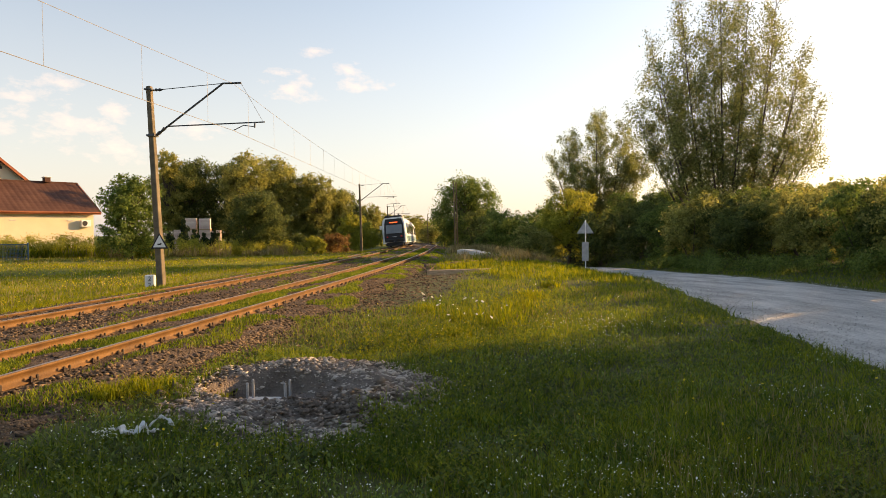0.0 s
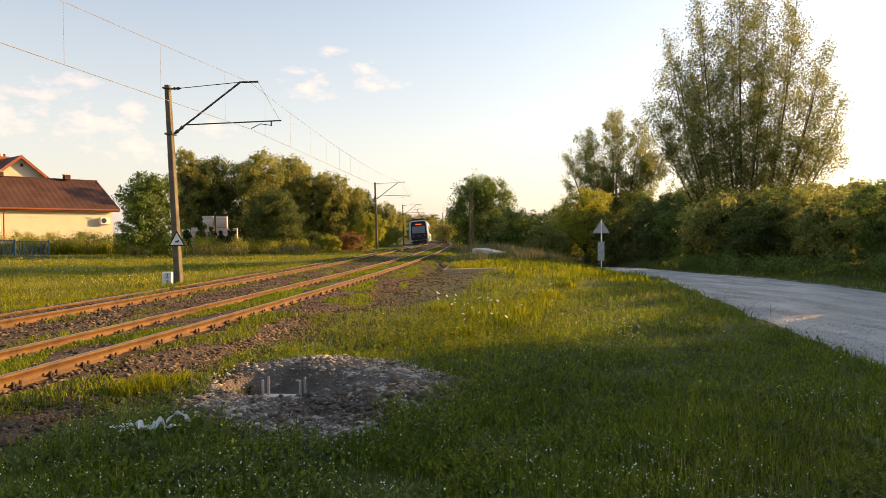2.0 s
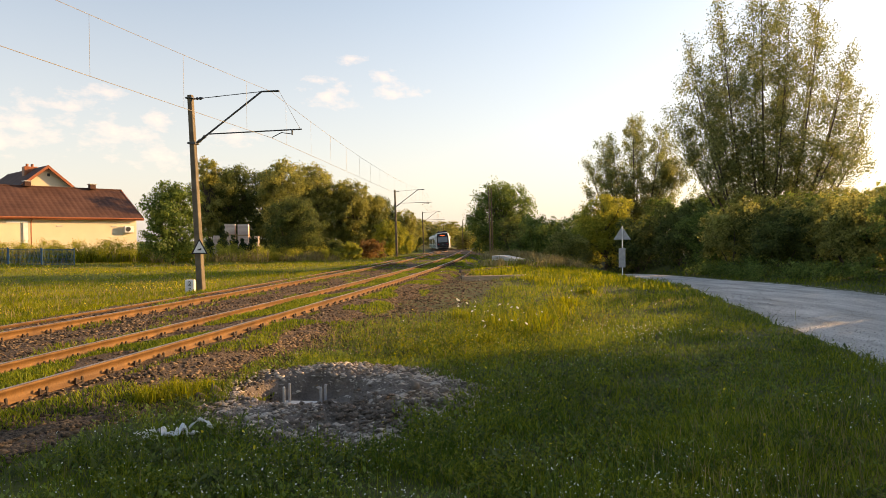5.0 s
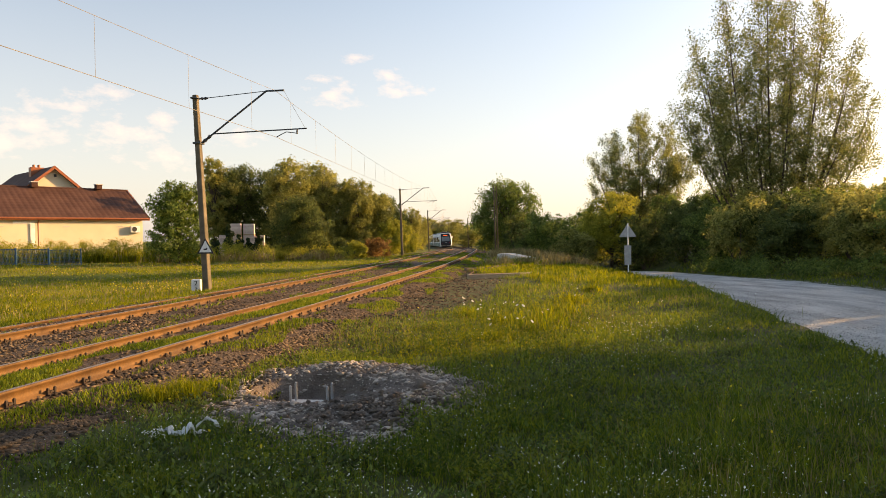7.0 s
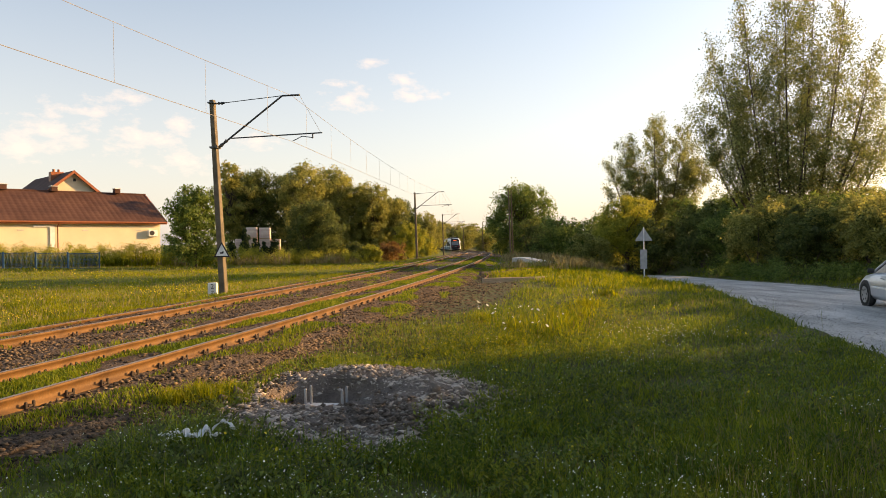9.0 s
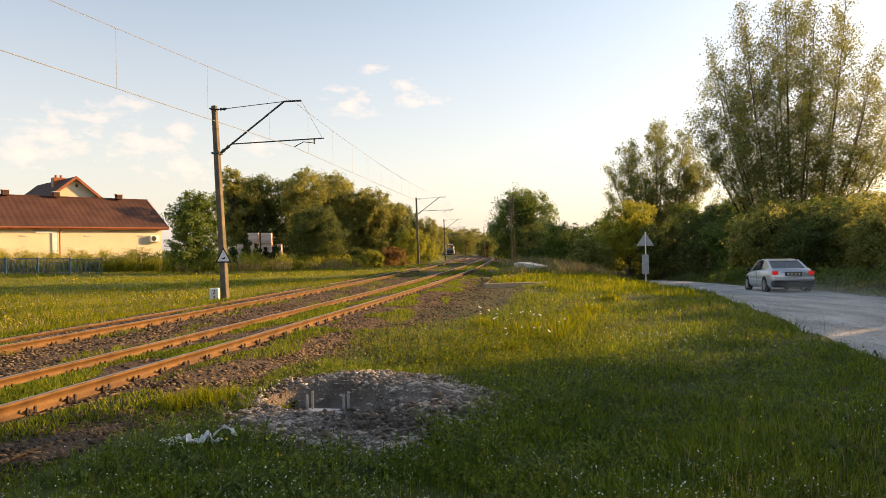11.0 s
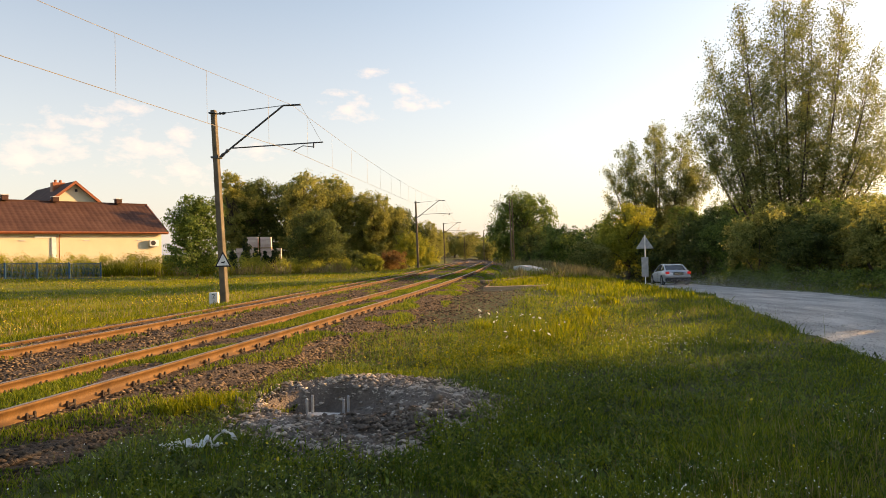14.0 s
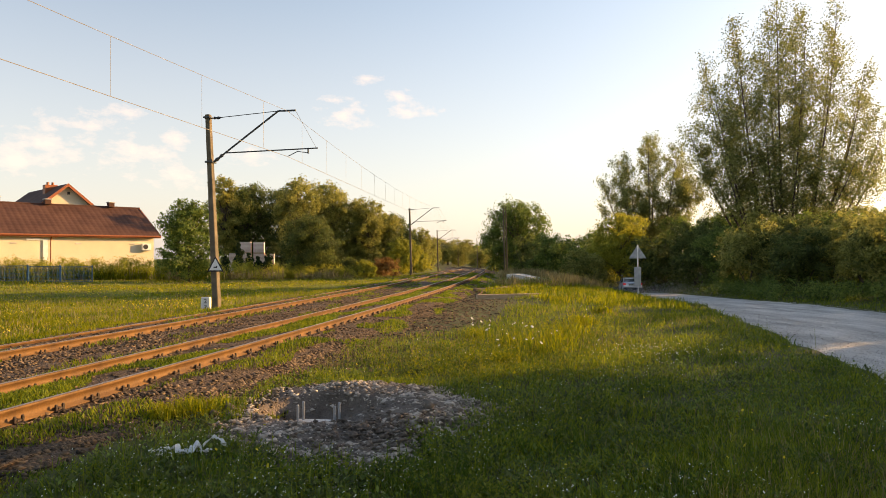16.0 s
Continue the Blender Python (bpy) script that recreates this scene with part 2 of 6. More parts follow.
def box(bm, c, s, bevel=0.0, m=None):
    """A box of size s round c, with bevelled edges."""
    r = bmesh.ops.create_cube(bm, size=1.0)
    v = r["verts"]
    for q in v:
        q.co = Vector((q.co.x * s[0], q.co.y * s[1], q.co.z * s[2]))
    if bevel:
        e = list({x for q in v for x in q.link_edges})
        r2 = bmesh.ops.bevel(bm, geom=e, offset=bevel, segments=1, affect="EDGES")
        v = list({x for f in r2["faces"] for x in f.verts} | {x for x in v if x.is_valid})
    mm = Matrix.Translation(c) @ m if m is not None else Matrix.Translation(c)
    for q in v:
        q.co = mm @ q.co
    return bm


def boxed(c, s, bevel=0.0, m=None):
    return box(bmesh.new(), c, s, bevel, m)


def tube(bm, pts, radii, seg=8, caps=True):
    """A tapered tube along points."""
    pts = [Vector(p) for p in pts]
    if not isinstance(radii, (list, tuple)):
        radii = [radii] * len(pts)
    rings = []
    for i, p in enumerate(pts):
        d = (pts[min(i + 1, len(pts) - 1)] - pts[max(i - 1, 0)]).normalized()
        a = d.cross(Vector((0, 0, 1)) if abs(d.z) < 0.9 else Vector((1, 0, 0))).normalized()
        b = d.cross(a)
        rings.append([bm.verts.new(p + radii[i] * (math.cos(k * math.tau / seg) * a + math.sin(k * math.tau / seg) * b)) for k in range(seg)])
    for r0, r1 in zip(rings, rings[1:]):
        for k in range(seg):
            bm.faces.new((r0[k], r0[(k + 1) % seg], r1[(k + 1) % seg], r1[k]))
    if caps:
        bm.faces.new(rings[0][::-1])
        bm.faces.new(rings[-1])
    return bm


def tubed(pts, radii, seg=8):
    return tube(bmesh.new(), pts, radii, seg)


def prism(bm, outline, y0, y1):
    """An outline of (x, z) pairs drawn out from y0 to y1."""
    a = [bm.verts.new((x, y0, z)) for x, z in outline]
    b = [bm.verts.new((x, y1, z)) for x, z in outline]
    n = len(outline)
    for i in range(n):
        bm.faces.new((a[i], a[(i + 1) % n], b[(i + 1) % n], b[i]))
    bm.faces.new(a[::-1])
    bm.faces.new(b)
    return bm


# ---- the lie of the land ----
TRACK_Y = np.arange(-60.0, 420.0, 1.0)
TRACK_SLOPE = np.interp(TRACK_Y, [-60, 7, 20, 33, 50, 68, 80, 95, 130, 170, 200, 300, 420], [0.2, 0.2, 0.178, 0.155, 0.125, 0.106, 0.094, 0.074, 0.03, -0.02, -0.045, -0.14, -0.26])
TRACK_X = np.concatenate(([0], np.cumsum((TRACK_SLOPE[1:] + TRACK_SLOPE[:-1]) / 2)))
TRACK_X += -4.65 - np.interp(7.24, TRACK_Y, TRACK_X)


def rail_x(y):
    """x of the outermost, right-hand rail."""
    return np.interp(y, TRACK_Y, TRACK_X)


def rail_z(y):
    return np.interp(np.asarray(y, dtype=float), [78, 95, 130, 170, 215], [0.0, -0.15, -0.62, -1.02, -1.25])


def on_track(y, off, dz=0.0):
    """A point off metres to the right of the outer rail."""
    s = float(np.interp(y, TRACK_Y, TRACK_SLOPE))
    k = 1 / math.hypot(1, s)
    return Vector((float(rail_x(y)) + off * k, y - off * s * k, float(rail_z(y)) + dz))


ROAD_Y = [-80, 0, 8, 12, 18, 25, 33, 40, 48, 57, 66, 80, 130]
ROAD_X = [4.5, 9.3, 9.8, 10.4, 11.7, 13.2, 15.0, 15.6, 15.7, 16.9, 16.8, 15.5, 17]
ROAD_HALF = [3.1, 3.1, 3.1, 3.2, 3.15, 2.95, 2.3, 2.1, 2.0, 2.0, 2.0, 2.0, 2.0]
ROAD_LEVEL_Y = [-80, 20, 31, 39, 49, 57, 62, 80, 130]
ROAD_LEVEL = [-0.33, -0.36, -0.64, -0.93, -1.16, -1.52, -1.78, -2.6, -3.6]


def smooth_interp(y, ys, vs):
    return (np.interp(y - 2.0, ys, vs) + np.interp(y - 0.7, ys, vs) + np.interp(y + 0.7, ys, vs) + np.interp(y + 2.0, ys, vs)) / 4


def road_x(y):
    return smooth_interp(np.asarray(y, dtype=float), ROAD_Y, ROAD_X)


def road_z(y):
    return smooth_interp(np.asarray(y, dtype=float), ROAD_LEVEL_Y, ROAD_LEVEL)


def step(a, b, x):
    t = np.clip((x - a) / (b - a), 0, 1)
    return t * t * (3 - 2 * t)


def ground_z(x, y):
    x, y = np.asarray(x, dtype=float), np.asarray(y, dtype=float)
    u = x - rail_x(y)
    z = -0.35 + rail_z(y) + 0.035 * np.sin(x * 0.9 + 1.3 * np.sin(y * 0.31)) * np.sin(y * 0.7 + x * 0.2)
    z = z - 0.10 * step(-7, -12, u) + 0.35 * step(-18, -45, u)
    r = x - road_x(y)
    zr = road_z(y) - 0.05
    z = z + (zr - z) * (1 - step(2.2, 7.5, np.abs(r)))
    z = z + 0.9 * step(4, 16, r) + 3.0 * step(30, 160, r)
    # rubble heap to the right of and behind the pit
    z = z + 0.19 * np.exp(-((x + 0.22) / 0.62) ** 2 - ((y - 8.5) / 0.85) ** 2)
    z = z + 0.17 * np.exp(-((x + 1.2) / 0.95) ** 2 - ((y - 9.95) / 0.38) ** 2)
    q = ((x + 1.5) / 0.78) ** 2 + ((y - 8.95) / 0.62) ** 2
    z = z - 0.27 * (1 - step(0.6, 1.25, q)) - 0.04 * np.exp(-((x + 1.4) / 0.7) ** 2 - ((y - 8.2) / 0.4) ** 2)
    far = step(120, 500, np.hypot(x, y))
    return z + far * 2.0


def drop(x, y, dz=0.0):
    return (x, y, float(ground_z(x, y)) + dz)


# ---- ground, road, ballast ----
def heap_edge(a):
    """The heap's uneven outline."""
    return 1 + 0.10 * np.sin(a * 3 + 0.6) + 0.08 * np.sin(a * 5 + 2.2) + 0.05 * np.sin(a * 9) + 0.04 * np.sin(a * 17)


def heap_r(x, y):
    u, v = (x + 1.05) / 1.6, (y - 8.55) / 1.9
    return np.hypot(u, v) / heap_edge(np.arctan2(v, u))


def axis(lo, hi, near_lo, near_hi, fine, grow=1.13):
    a = list(np.arange(near_lo, near_hi, fine))
    s = fine
    while a[-1] < hi:
        s *= grow
        a.append(a[-1] + s)
    s = fine
    while a[0] > lo:
        s *= grow
        a.insert(0, a[0] - s)
    return np.array(a)


def sheet(name, xs, ys, zs, material):
    nx, ny = xs.shape
    i = np.arange(nx * ny).reshape(nx, ny)
    f = np.stack([i[:-1, :-1], i[1:, :-1], i[1:, 1:], i[:-1, 1:]], -1).reshape(-1, 4)
    return new(name, mesh_np(name, np.stack([xs, ys, zs], -1).reshape(-1, 3), f, material, True))


gx, gy = np.meshgrid(axis(-1500, 1500, -7, 20, 0.27), axis(-300, 2600, 4, 42, 0.3), indexing="ij")
ground = tagged(sheet("ground", gx, gy, ground_z(gx, gy) - 0.3 * (1 - step(0.72, 0.92, heap_r(gx, gy))), M_ground), "rough meadow ground with short uneven grass", "ground", kind="structure")
# the meadow beyond the tracks is brighter and greener than the verge
ground.data.materials.append(M_field)
fx, fy = (gx[:-1, :-1] + gx[1:, 1:]) / 2, (gy[:-1, :-1] + gy[1:, 1:]) / 2
ground.data.polygons.foreach_set("material_index", (fx < rail_x(fy) - 7.9).astype(np.int32).ravel())

ry = np.concatenate((np.arange(-60, 4, 2.0), np.arange(4, 60, 0.35), np.arange(60, 126, 2.0)))
rk = np.linspace(-1, 1, 25)
RY, RK = np.meshgrid(ry, rk, indexing="ij")
wob = 0.07 * np.sin(RY * 1.3) + 0.05 * np.sin(RY * 4.1 + 1) + 0.04 * np.sin(RY * 9.7)
RX = road_x(RY) + RK * (np.interp(RY, ROAD_Y, ROAD_HALF) + wob)
RZ = road_z(RY) + 0.03 - 0.09 * np.abs(RK) ** 6 + 0.012 * np.sin(RY * 2.3) * np.sin(RK * 9)
road = tagged(sheet("road", RX, RY, RZ, M_road), "pale dusty gravel road with ruts and loose stones", "road", kind="structure")

BED = [(-8.2, -0.52), (-7.2, -0.34), (-6.3, -0.20), (-5.2, -0.17), (-3.8, -0.16), (-3.0, -0.17), (-2.3, -0.22), (-1.5, -0.18), (-0.7, -0.17), (0.1, -0.17), (0.5, -0.19), (1.2, -0.32), (1.9, -0.5)]
by = np.concatenate((np.arange(-60, 5, 2.0), np.arange(5, 40, 0.3), np.arange(40, 400, 3.0)))
bo = np.linspace(-8.2, 1.9, 60)
bz = np.interp(bo, [p[0] for p in BED], [p[1] for p in BED])
BX, BY, BZ = (np.zeros((len(by), len(bo))) for _ in range(3))
for i, y in enumerate(by):
    for j, o in enumerate(bo):
        p = on_track(float(y), float(o))
        BX[i, j], BY[i, j], BZ[i, j] = p.x, p.y, p.z + bz[j]
BZ += np.random.default_rng(3).normal(0, 0.012, BZ.shape)
ballast = tagged(sheet("ballast_bed", BX, BY, BZ, M_ballast), "dark crushed stone ballast under two tracks", "ballast", kind="structure")


# ---- rails ----
RAIL = [(-0.07, -0.172), (0.07, -0.172), (0.07, -0.160), (0.012, -0.140), (0.010, -0.05), (0.036, -0.036), (0.036, -0.006), (0.028, 0.0), (-0.028, 0.0), (-0.036, -0.006), (-0.036, -0.036), (-0.010, -0.05), (-0.012, -0.140), (-0.07, -0.160)]
OFFSETS = [(-5.285, -0.11), (-3.85, 0.0), (-1.435, -0.03), (0.0, 0.0)]
rail_obs = []
for off, dz in OFFSETS:
    ys = np.concatenate((np.arange(-40, 60, 1.0), np.arange(60, 400, 3.0)))
    vs, fs, n = [], [], len(RAIL)
    for y in ys:
        c = on_track(float(y), off - 0.036, dz)
        side = (on_track(float(y), 1.0) - on_track(float(y), 0.0)).normalized()
        side.z = 0
        vs += [c + side * px + Vector((0, 0, pz)) for px, pz in RAIL]
    for i in range(len(ys) - 1):
        fs += [(i * n + k, i * n + (k + 1) % n, (i + 1) * n + (k + 1) % n, (i + 1) * n + k) for k in range(n)]
    me = mesh_np("rail", [tuple(v) for v in vs], fs, M_rust)
    me.materials.append(M_railtop)
    me.polygons.foreach_set("material_index", np.array([1 if i % n == 7 else 0 for i in range(len(fs))], dtype=np.int32))
    ob = tagged(new("rail", me), "rust-brown steel rail with dull worn head", "rail", "rails of the two tracks")
    rail_obs.append(ob)


# ---- trees and shrubs ----
def leaf_quads(name, p, out, size, material, g, loose=0.8):
    """Leaf blades at p that face roughly outwards."""
    n = len(p)
    nrm = out + loose * g.normal(size=(n, 3))
    nrm /= np.linalg.norm(nrm, axis=1, keepdims=True)
    a = np.cross(nrm, g.normal(size=(n, 3)))
    a /= np.linalg.norm(a, axis=1, keepdims=True)
    c = np.cross(nrm, a)
    s = size * g.uniform(0.6, 1.4, n)[:, None]
    v = np.stack([p - a * s * 1.1, p + a * s * 0.8 + c * s * 0.65, p + a * s * 0.8 - c * s * 0.65], 1).reshape(-1, 3)
    return mesh_np(name, v, np.arange(3 * n).reshape(n, 3), material)


def leaf_mesh(name, blobs, n, size, material, seed, clump=0.22):
    """Many small leaves in clumps over a set of ellipsoids (x, y, z, rx, ry, rz)."""
    g = np.random.default_rng(seed)
    b = np.array(blobs, dtype=float)
    area = (b[:, 3] * b[:, 4] * b[:, 5]) ** (2 / 3)
    nc = max(12, n // 60)
    pick = g.choice(len(b), nc, p=area / area.sum())
    d = g.normal(size=(nc, 3))
    d /= np.linalg.norm(d, axis=1, keepdims=True)
    d[:, 2] = np.abs(d[:, 2]) * np.where(g.random(nc) < 0.25, -1, 1)
    rad = g.uniform(0.35, 1.0, nc) ** 0.5 * np.where(g.random(nc) < 0.12, 1.22, 1.0)
    centre = b[pick, :3] + d * rad[:, None] * b[pick, 3:]
    spread = clump * b[pick, 3:].mean(1) * g.uniform(0.5, 1.35, nc)
    own = g.integers(0, nc, n)
    ball = g.normal(size=(n, 3))
    ball *= (g.random(n) ** 0.45 / np.linalg.norm(ball, axis=1))[:, None]
    p = centre[own] + ball * spread[own, None] * np.array([1.7, 1.7, 1.5])
    return leaf_quads(name, p, 0.8 * d[own] + 0.9 * ball + np.array([0, 0, 0.25]), size, material, g)


def limbs(blobs, trunk_r, height, seed, base=(0, 0, 0)):
    g = random.Random(seed)
    bm = bmesh.new()
    top = Vector((base[0] + g.uniform(-0.2, 0.2), base[1] + g.uniform(-0.2, 0.2), height))
    mid = Vector((base[0] + g.uniform(-0.15, 0.15), base[1], height * 0.5))
    tube(bm, [(base[0], base[1], base[2] - 0.25), (base[0], base[1], base[2] + 0.3), mid, top], [trunk_r * 1.4, trunk_r, trunk_r * 0.65, trunk_r * 0.2], 9)
    for bx, by_, bz_, rx, ry_, rz_ in blobs:
        for k in range(2):
            s = Vector((base[0], base[1], base[2])).lerp(mid, g.uniform(0.55, 1.0)) if g.random() < 0.5 else mid.lerp(top, g.uniform(0, 0.6))
            e = Vector((bx + g.uniform(-0.5, 0.5) * rx, by_ + g.uniform(-0.5, 0.5) * ry_, bz_ + g.uniform(-0.2, 0.6) * rz_))
            m2 = s.lerp(e, 0.5) + Vector((0, 0, 0.12 * (e - s).length))
            tube(bm, [s, m2, e], [trunk_r * 0.42, trunk_r * 0.26, trunk_r * 0.06], 6)
    return bm


def tree(name, at, blobs, height, trunk_r, n, size, material, label, seed, category="tree", group="", clump=0.22, trunks=((0, 0, 0),), rz=0.0):
    e = thing(name, at, rz, label, category, group)
    for i, base in enumerate(trunks):
        part("trunk", limbs(blobs[i::len(trunks) * (1 if len(blobs) < 40 else 4)], trunk_r, height, seed + i, base), M_bark, e, "rough grey-brown bark")
    share("crown", leaf_mesh("crown", blobs, n, size, material, seed, clump), e)
    return e


def round_blobs(w, h, low, n, seed, lean=0.0):
    """Ellipsoids that fill a rounded crown w wide, from low to h."""
    g = random.Random(seed)
    out = []
    for i in range(n):
        t = (i + 0.5) / n
        z = low + (h - low) * (0.12 + 0.76 * t)
        k = math.sin(math.pi * min(0.95, 0.18 + 0.74 * t)) ** 0.7
        a = i * 2.4 + g.uniform(-0.4, 0.4)
        r = w / 2 * k * g.uniform(0.35, 0.62)
        s = w * g.uniform(0.19, 0.27)
        out.append((r * math.cos(a) + lean * z, r * math.sin(a), z, s, s, s * g.uniform(0.75, 1.05)))
    return out


def bush(name, at, w, h, n, size, material, label, seed, category="bush", group=""):
    e = thing(name, at, 0, label, category, group)
    g = random.Random(seed)
    for k in range(4):
        a = g.uniform(0, math.tau)
        part("stem", tubed([(0.1 * math.cos(a), 0.1 * math.sin(a), -0.1), (0.18 * w * math.cos(a), 0.18 * w * math.sin(a), h * 0.4), (0.3 * w * math.cos(a), 0.3 * w * math.sin(a), h * 0.75)], [0.05, 0.035, 0.012], 6), M_bark, e)
    share("crown", leaf_mesh("crown", round_blobs(w, h, -0.1, 11, seed), n, size, material, seed, 0.25), e)
    return e


# central tree by the track
tree("broadleaf_tree", drop(11.3, 98), round_blobs(10.6, 11.1, 0.3, 26, 5), 9.0, 0.28, 46000, 0.115, L_mid, "broad dark green tree beside the railway line", 5)
# tall poplars behind the hedge
def poplar(at, leaders, low, n, size, shoot, seed, label):
    """Upright leaders that fan out from the base (foot x, tip x, tip y, tip z), each feathered with steep shoots."""
    e = thing("poplar_tree", at, 0, label, "tree")
    g = np.random.default_rng(seed)
    spots, outs, wts = [], [], []
    twigs = bmesh.new()
    for k, (x0, x1, y1, top) in enumerate(leaders):
        foot, tip = Vector((x0, 0.25 * y1, -0.2)), Vector((x1, y1, top))
        knee = Vector((x0 + 0.74 * (x1 - x0), y1 * 0.8, low + 0.36 * (top - low)))
        line = lambda t: foot * (1 - t) ** 2 + knee * (2 * t * (1 - t)) + tip * t * t
        part("trunk", tubed([line(q / 7) for q in range(8)], [0.12 * (1 - q / 7.4) + 0.008 for q in range(8)], 6), M_bark, e, "slender grey-brown stem")
        m = int((top - low) * 4.2)
        for q in range(m):
            t = low / top + (1 - low / top) * ((q + g.random()) / m) ** 0.9
            base = line(t)
            ang = g.uniform(0, math.tau)
            reach = shoot * g.uniform(0.4, 1.25) * min(1.0, 0.28 + 2.4 * (1 - t))
            way = Vector((0.8 * math.cos(ang), 0.8 * math.sin(ang), g.uniform(0.3, 1.0)))
            end = base + way * reach
            tube(twigs, [base, base.lerp(end, 0.5) + Vector((0, 0, -0.06)), end], [0.022, 0.015, 0.004], 3, False)
            for r in (0.35, 0.62, 0.85, 1.0):
                spots.append(base.lerp(end, r))
                outs.append(way)
                wts.append(reach * (0.6 + r))
    tagged(part("branch_work", twigs, M_bark, e, "steep thin side shoots"), kind="stuff")
    spots, outs, wts = np.array(spots), np.array(outs), np.array(wts)
    wts = wts * g.uniform(0.0, 1.6, len(wts)) ** 1.5
    own = g.choice(len(spots), n, p=wts / wts.sum())
    ball = g.normal(size=(n, 3))
    p = spots[own] + ball * np.array([0.115, 0.115, 0.15]) * shoot
    share("crown", leaf_quads("crown", p, 0.5 * outs[own] + 0.5 * ball, size, L_poplar, g, 1.0), e)
    return e


POPLAR = [(-2.0, -7.4, 1.2, 12.0), (-1.8, -6.7, -2.2, 15.2), (-1.5, -5.6, 2.4, 18.4), (-1.2, -4.6, -1.8, 20.4), (-0.8, -3.0, 2.6, 21.4), (-0.3, -1.6, -2.6, 22.6), (0.1, -0.2, 1.8, 22.0), (0.5, 1.4, -1.4, 20.6), (0.9, 2.5, 2.2, 22.8), (1.2, 3.6, -2.2, 21.6), (1.5, 5.2, 1.5, 20.4), (1.8, 6.2, -1.6, 16.6), (2.1, 7.6, 1.6, 15.4), (2.3, 8.8, 0.0, 12.4), (2.2, 7.0, -2.2, 9.0), (-1.9, -5.8, -2.2, 8.8), (-0.6, -2.6, -2.6, 11.5), (0.8, 4.6, -2.6, 8.6), (-0.2, 0.2, -3.0, 15.0), (-1.0, -4.2, 1.0, 15.5), (-1.4, -6.6, 0.4, 10.4)]
poplar(drop(29.4, 58.5), POPLAR, 3.6, 118000, 0.078, 2.3, 9, "tall multi-stemmed poplar with backlit leaves")
SMALLER = [(-0.8, -5.0, 0.9, 10.2), (-0.6, -3.9, -1.2, 12.2), (-0.3, -2.2, 1.2, 13.2), (0, -0.4, -1.1, 14.4), (0.2, 0.9, 1.2, 15.2), (0.5, 2.7, -1.2, 13.8), (0.8, 4.3, 0.9, 12.4), (1.0, 5.4, 0, 10.4), (-0.5, -3.2, -1.6, 9.0), (0.5, 3.0, -1.6, 9.2)]
poplar(drop(24.1, 78), SMALLER, 3.0, 46000, 0.09, 2.05, 21, "smaller upright poplar rising above the hedge")
tree("broadleaf_tree", drop(18.3, 68.5), round_blobs(7.7, 7.6, 1.3, 14, 33), 5.5, 0.16, 24000, 0.10, L_yellow, "yellow-green rounded tree catching the evening sun", 33)

# hedge of shrubs beyond the road, built from a few kinds
hedge_kinds = [
    bush("hedge_bush", drop(22.4, 55.5), 5.2, 4.4, 9500, 0.085, L_dark, "dense dark green shrub in the hedge beyond the road", 41, group="hedge beyond the road"),
    bush("hedge_bush", drop(27.5, 62.0), 5.6, 5.4, 10500, 0.09, L_mid, "dense green shrub in the hedge beyond the road", 42, group="hedge beyond the road"),
    bush("hedge_bush", drop(20.9, 46.0), 4.8, 4.0, 9000, 0.085, L_olive, "olive green shrub in the hedge beyond the road", 43, group="hedge beyond the road"),
]
gh = random.Random(77)
KIND_H = (4.4, 5.4, 4.0)
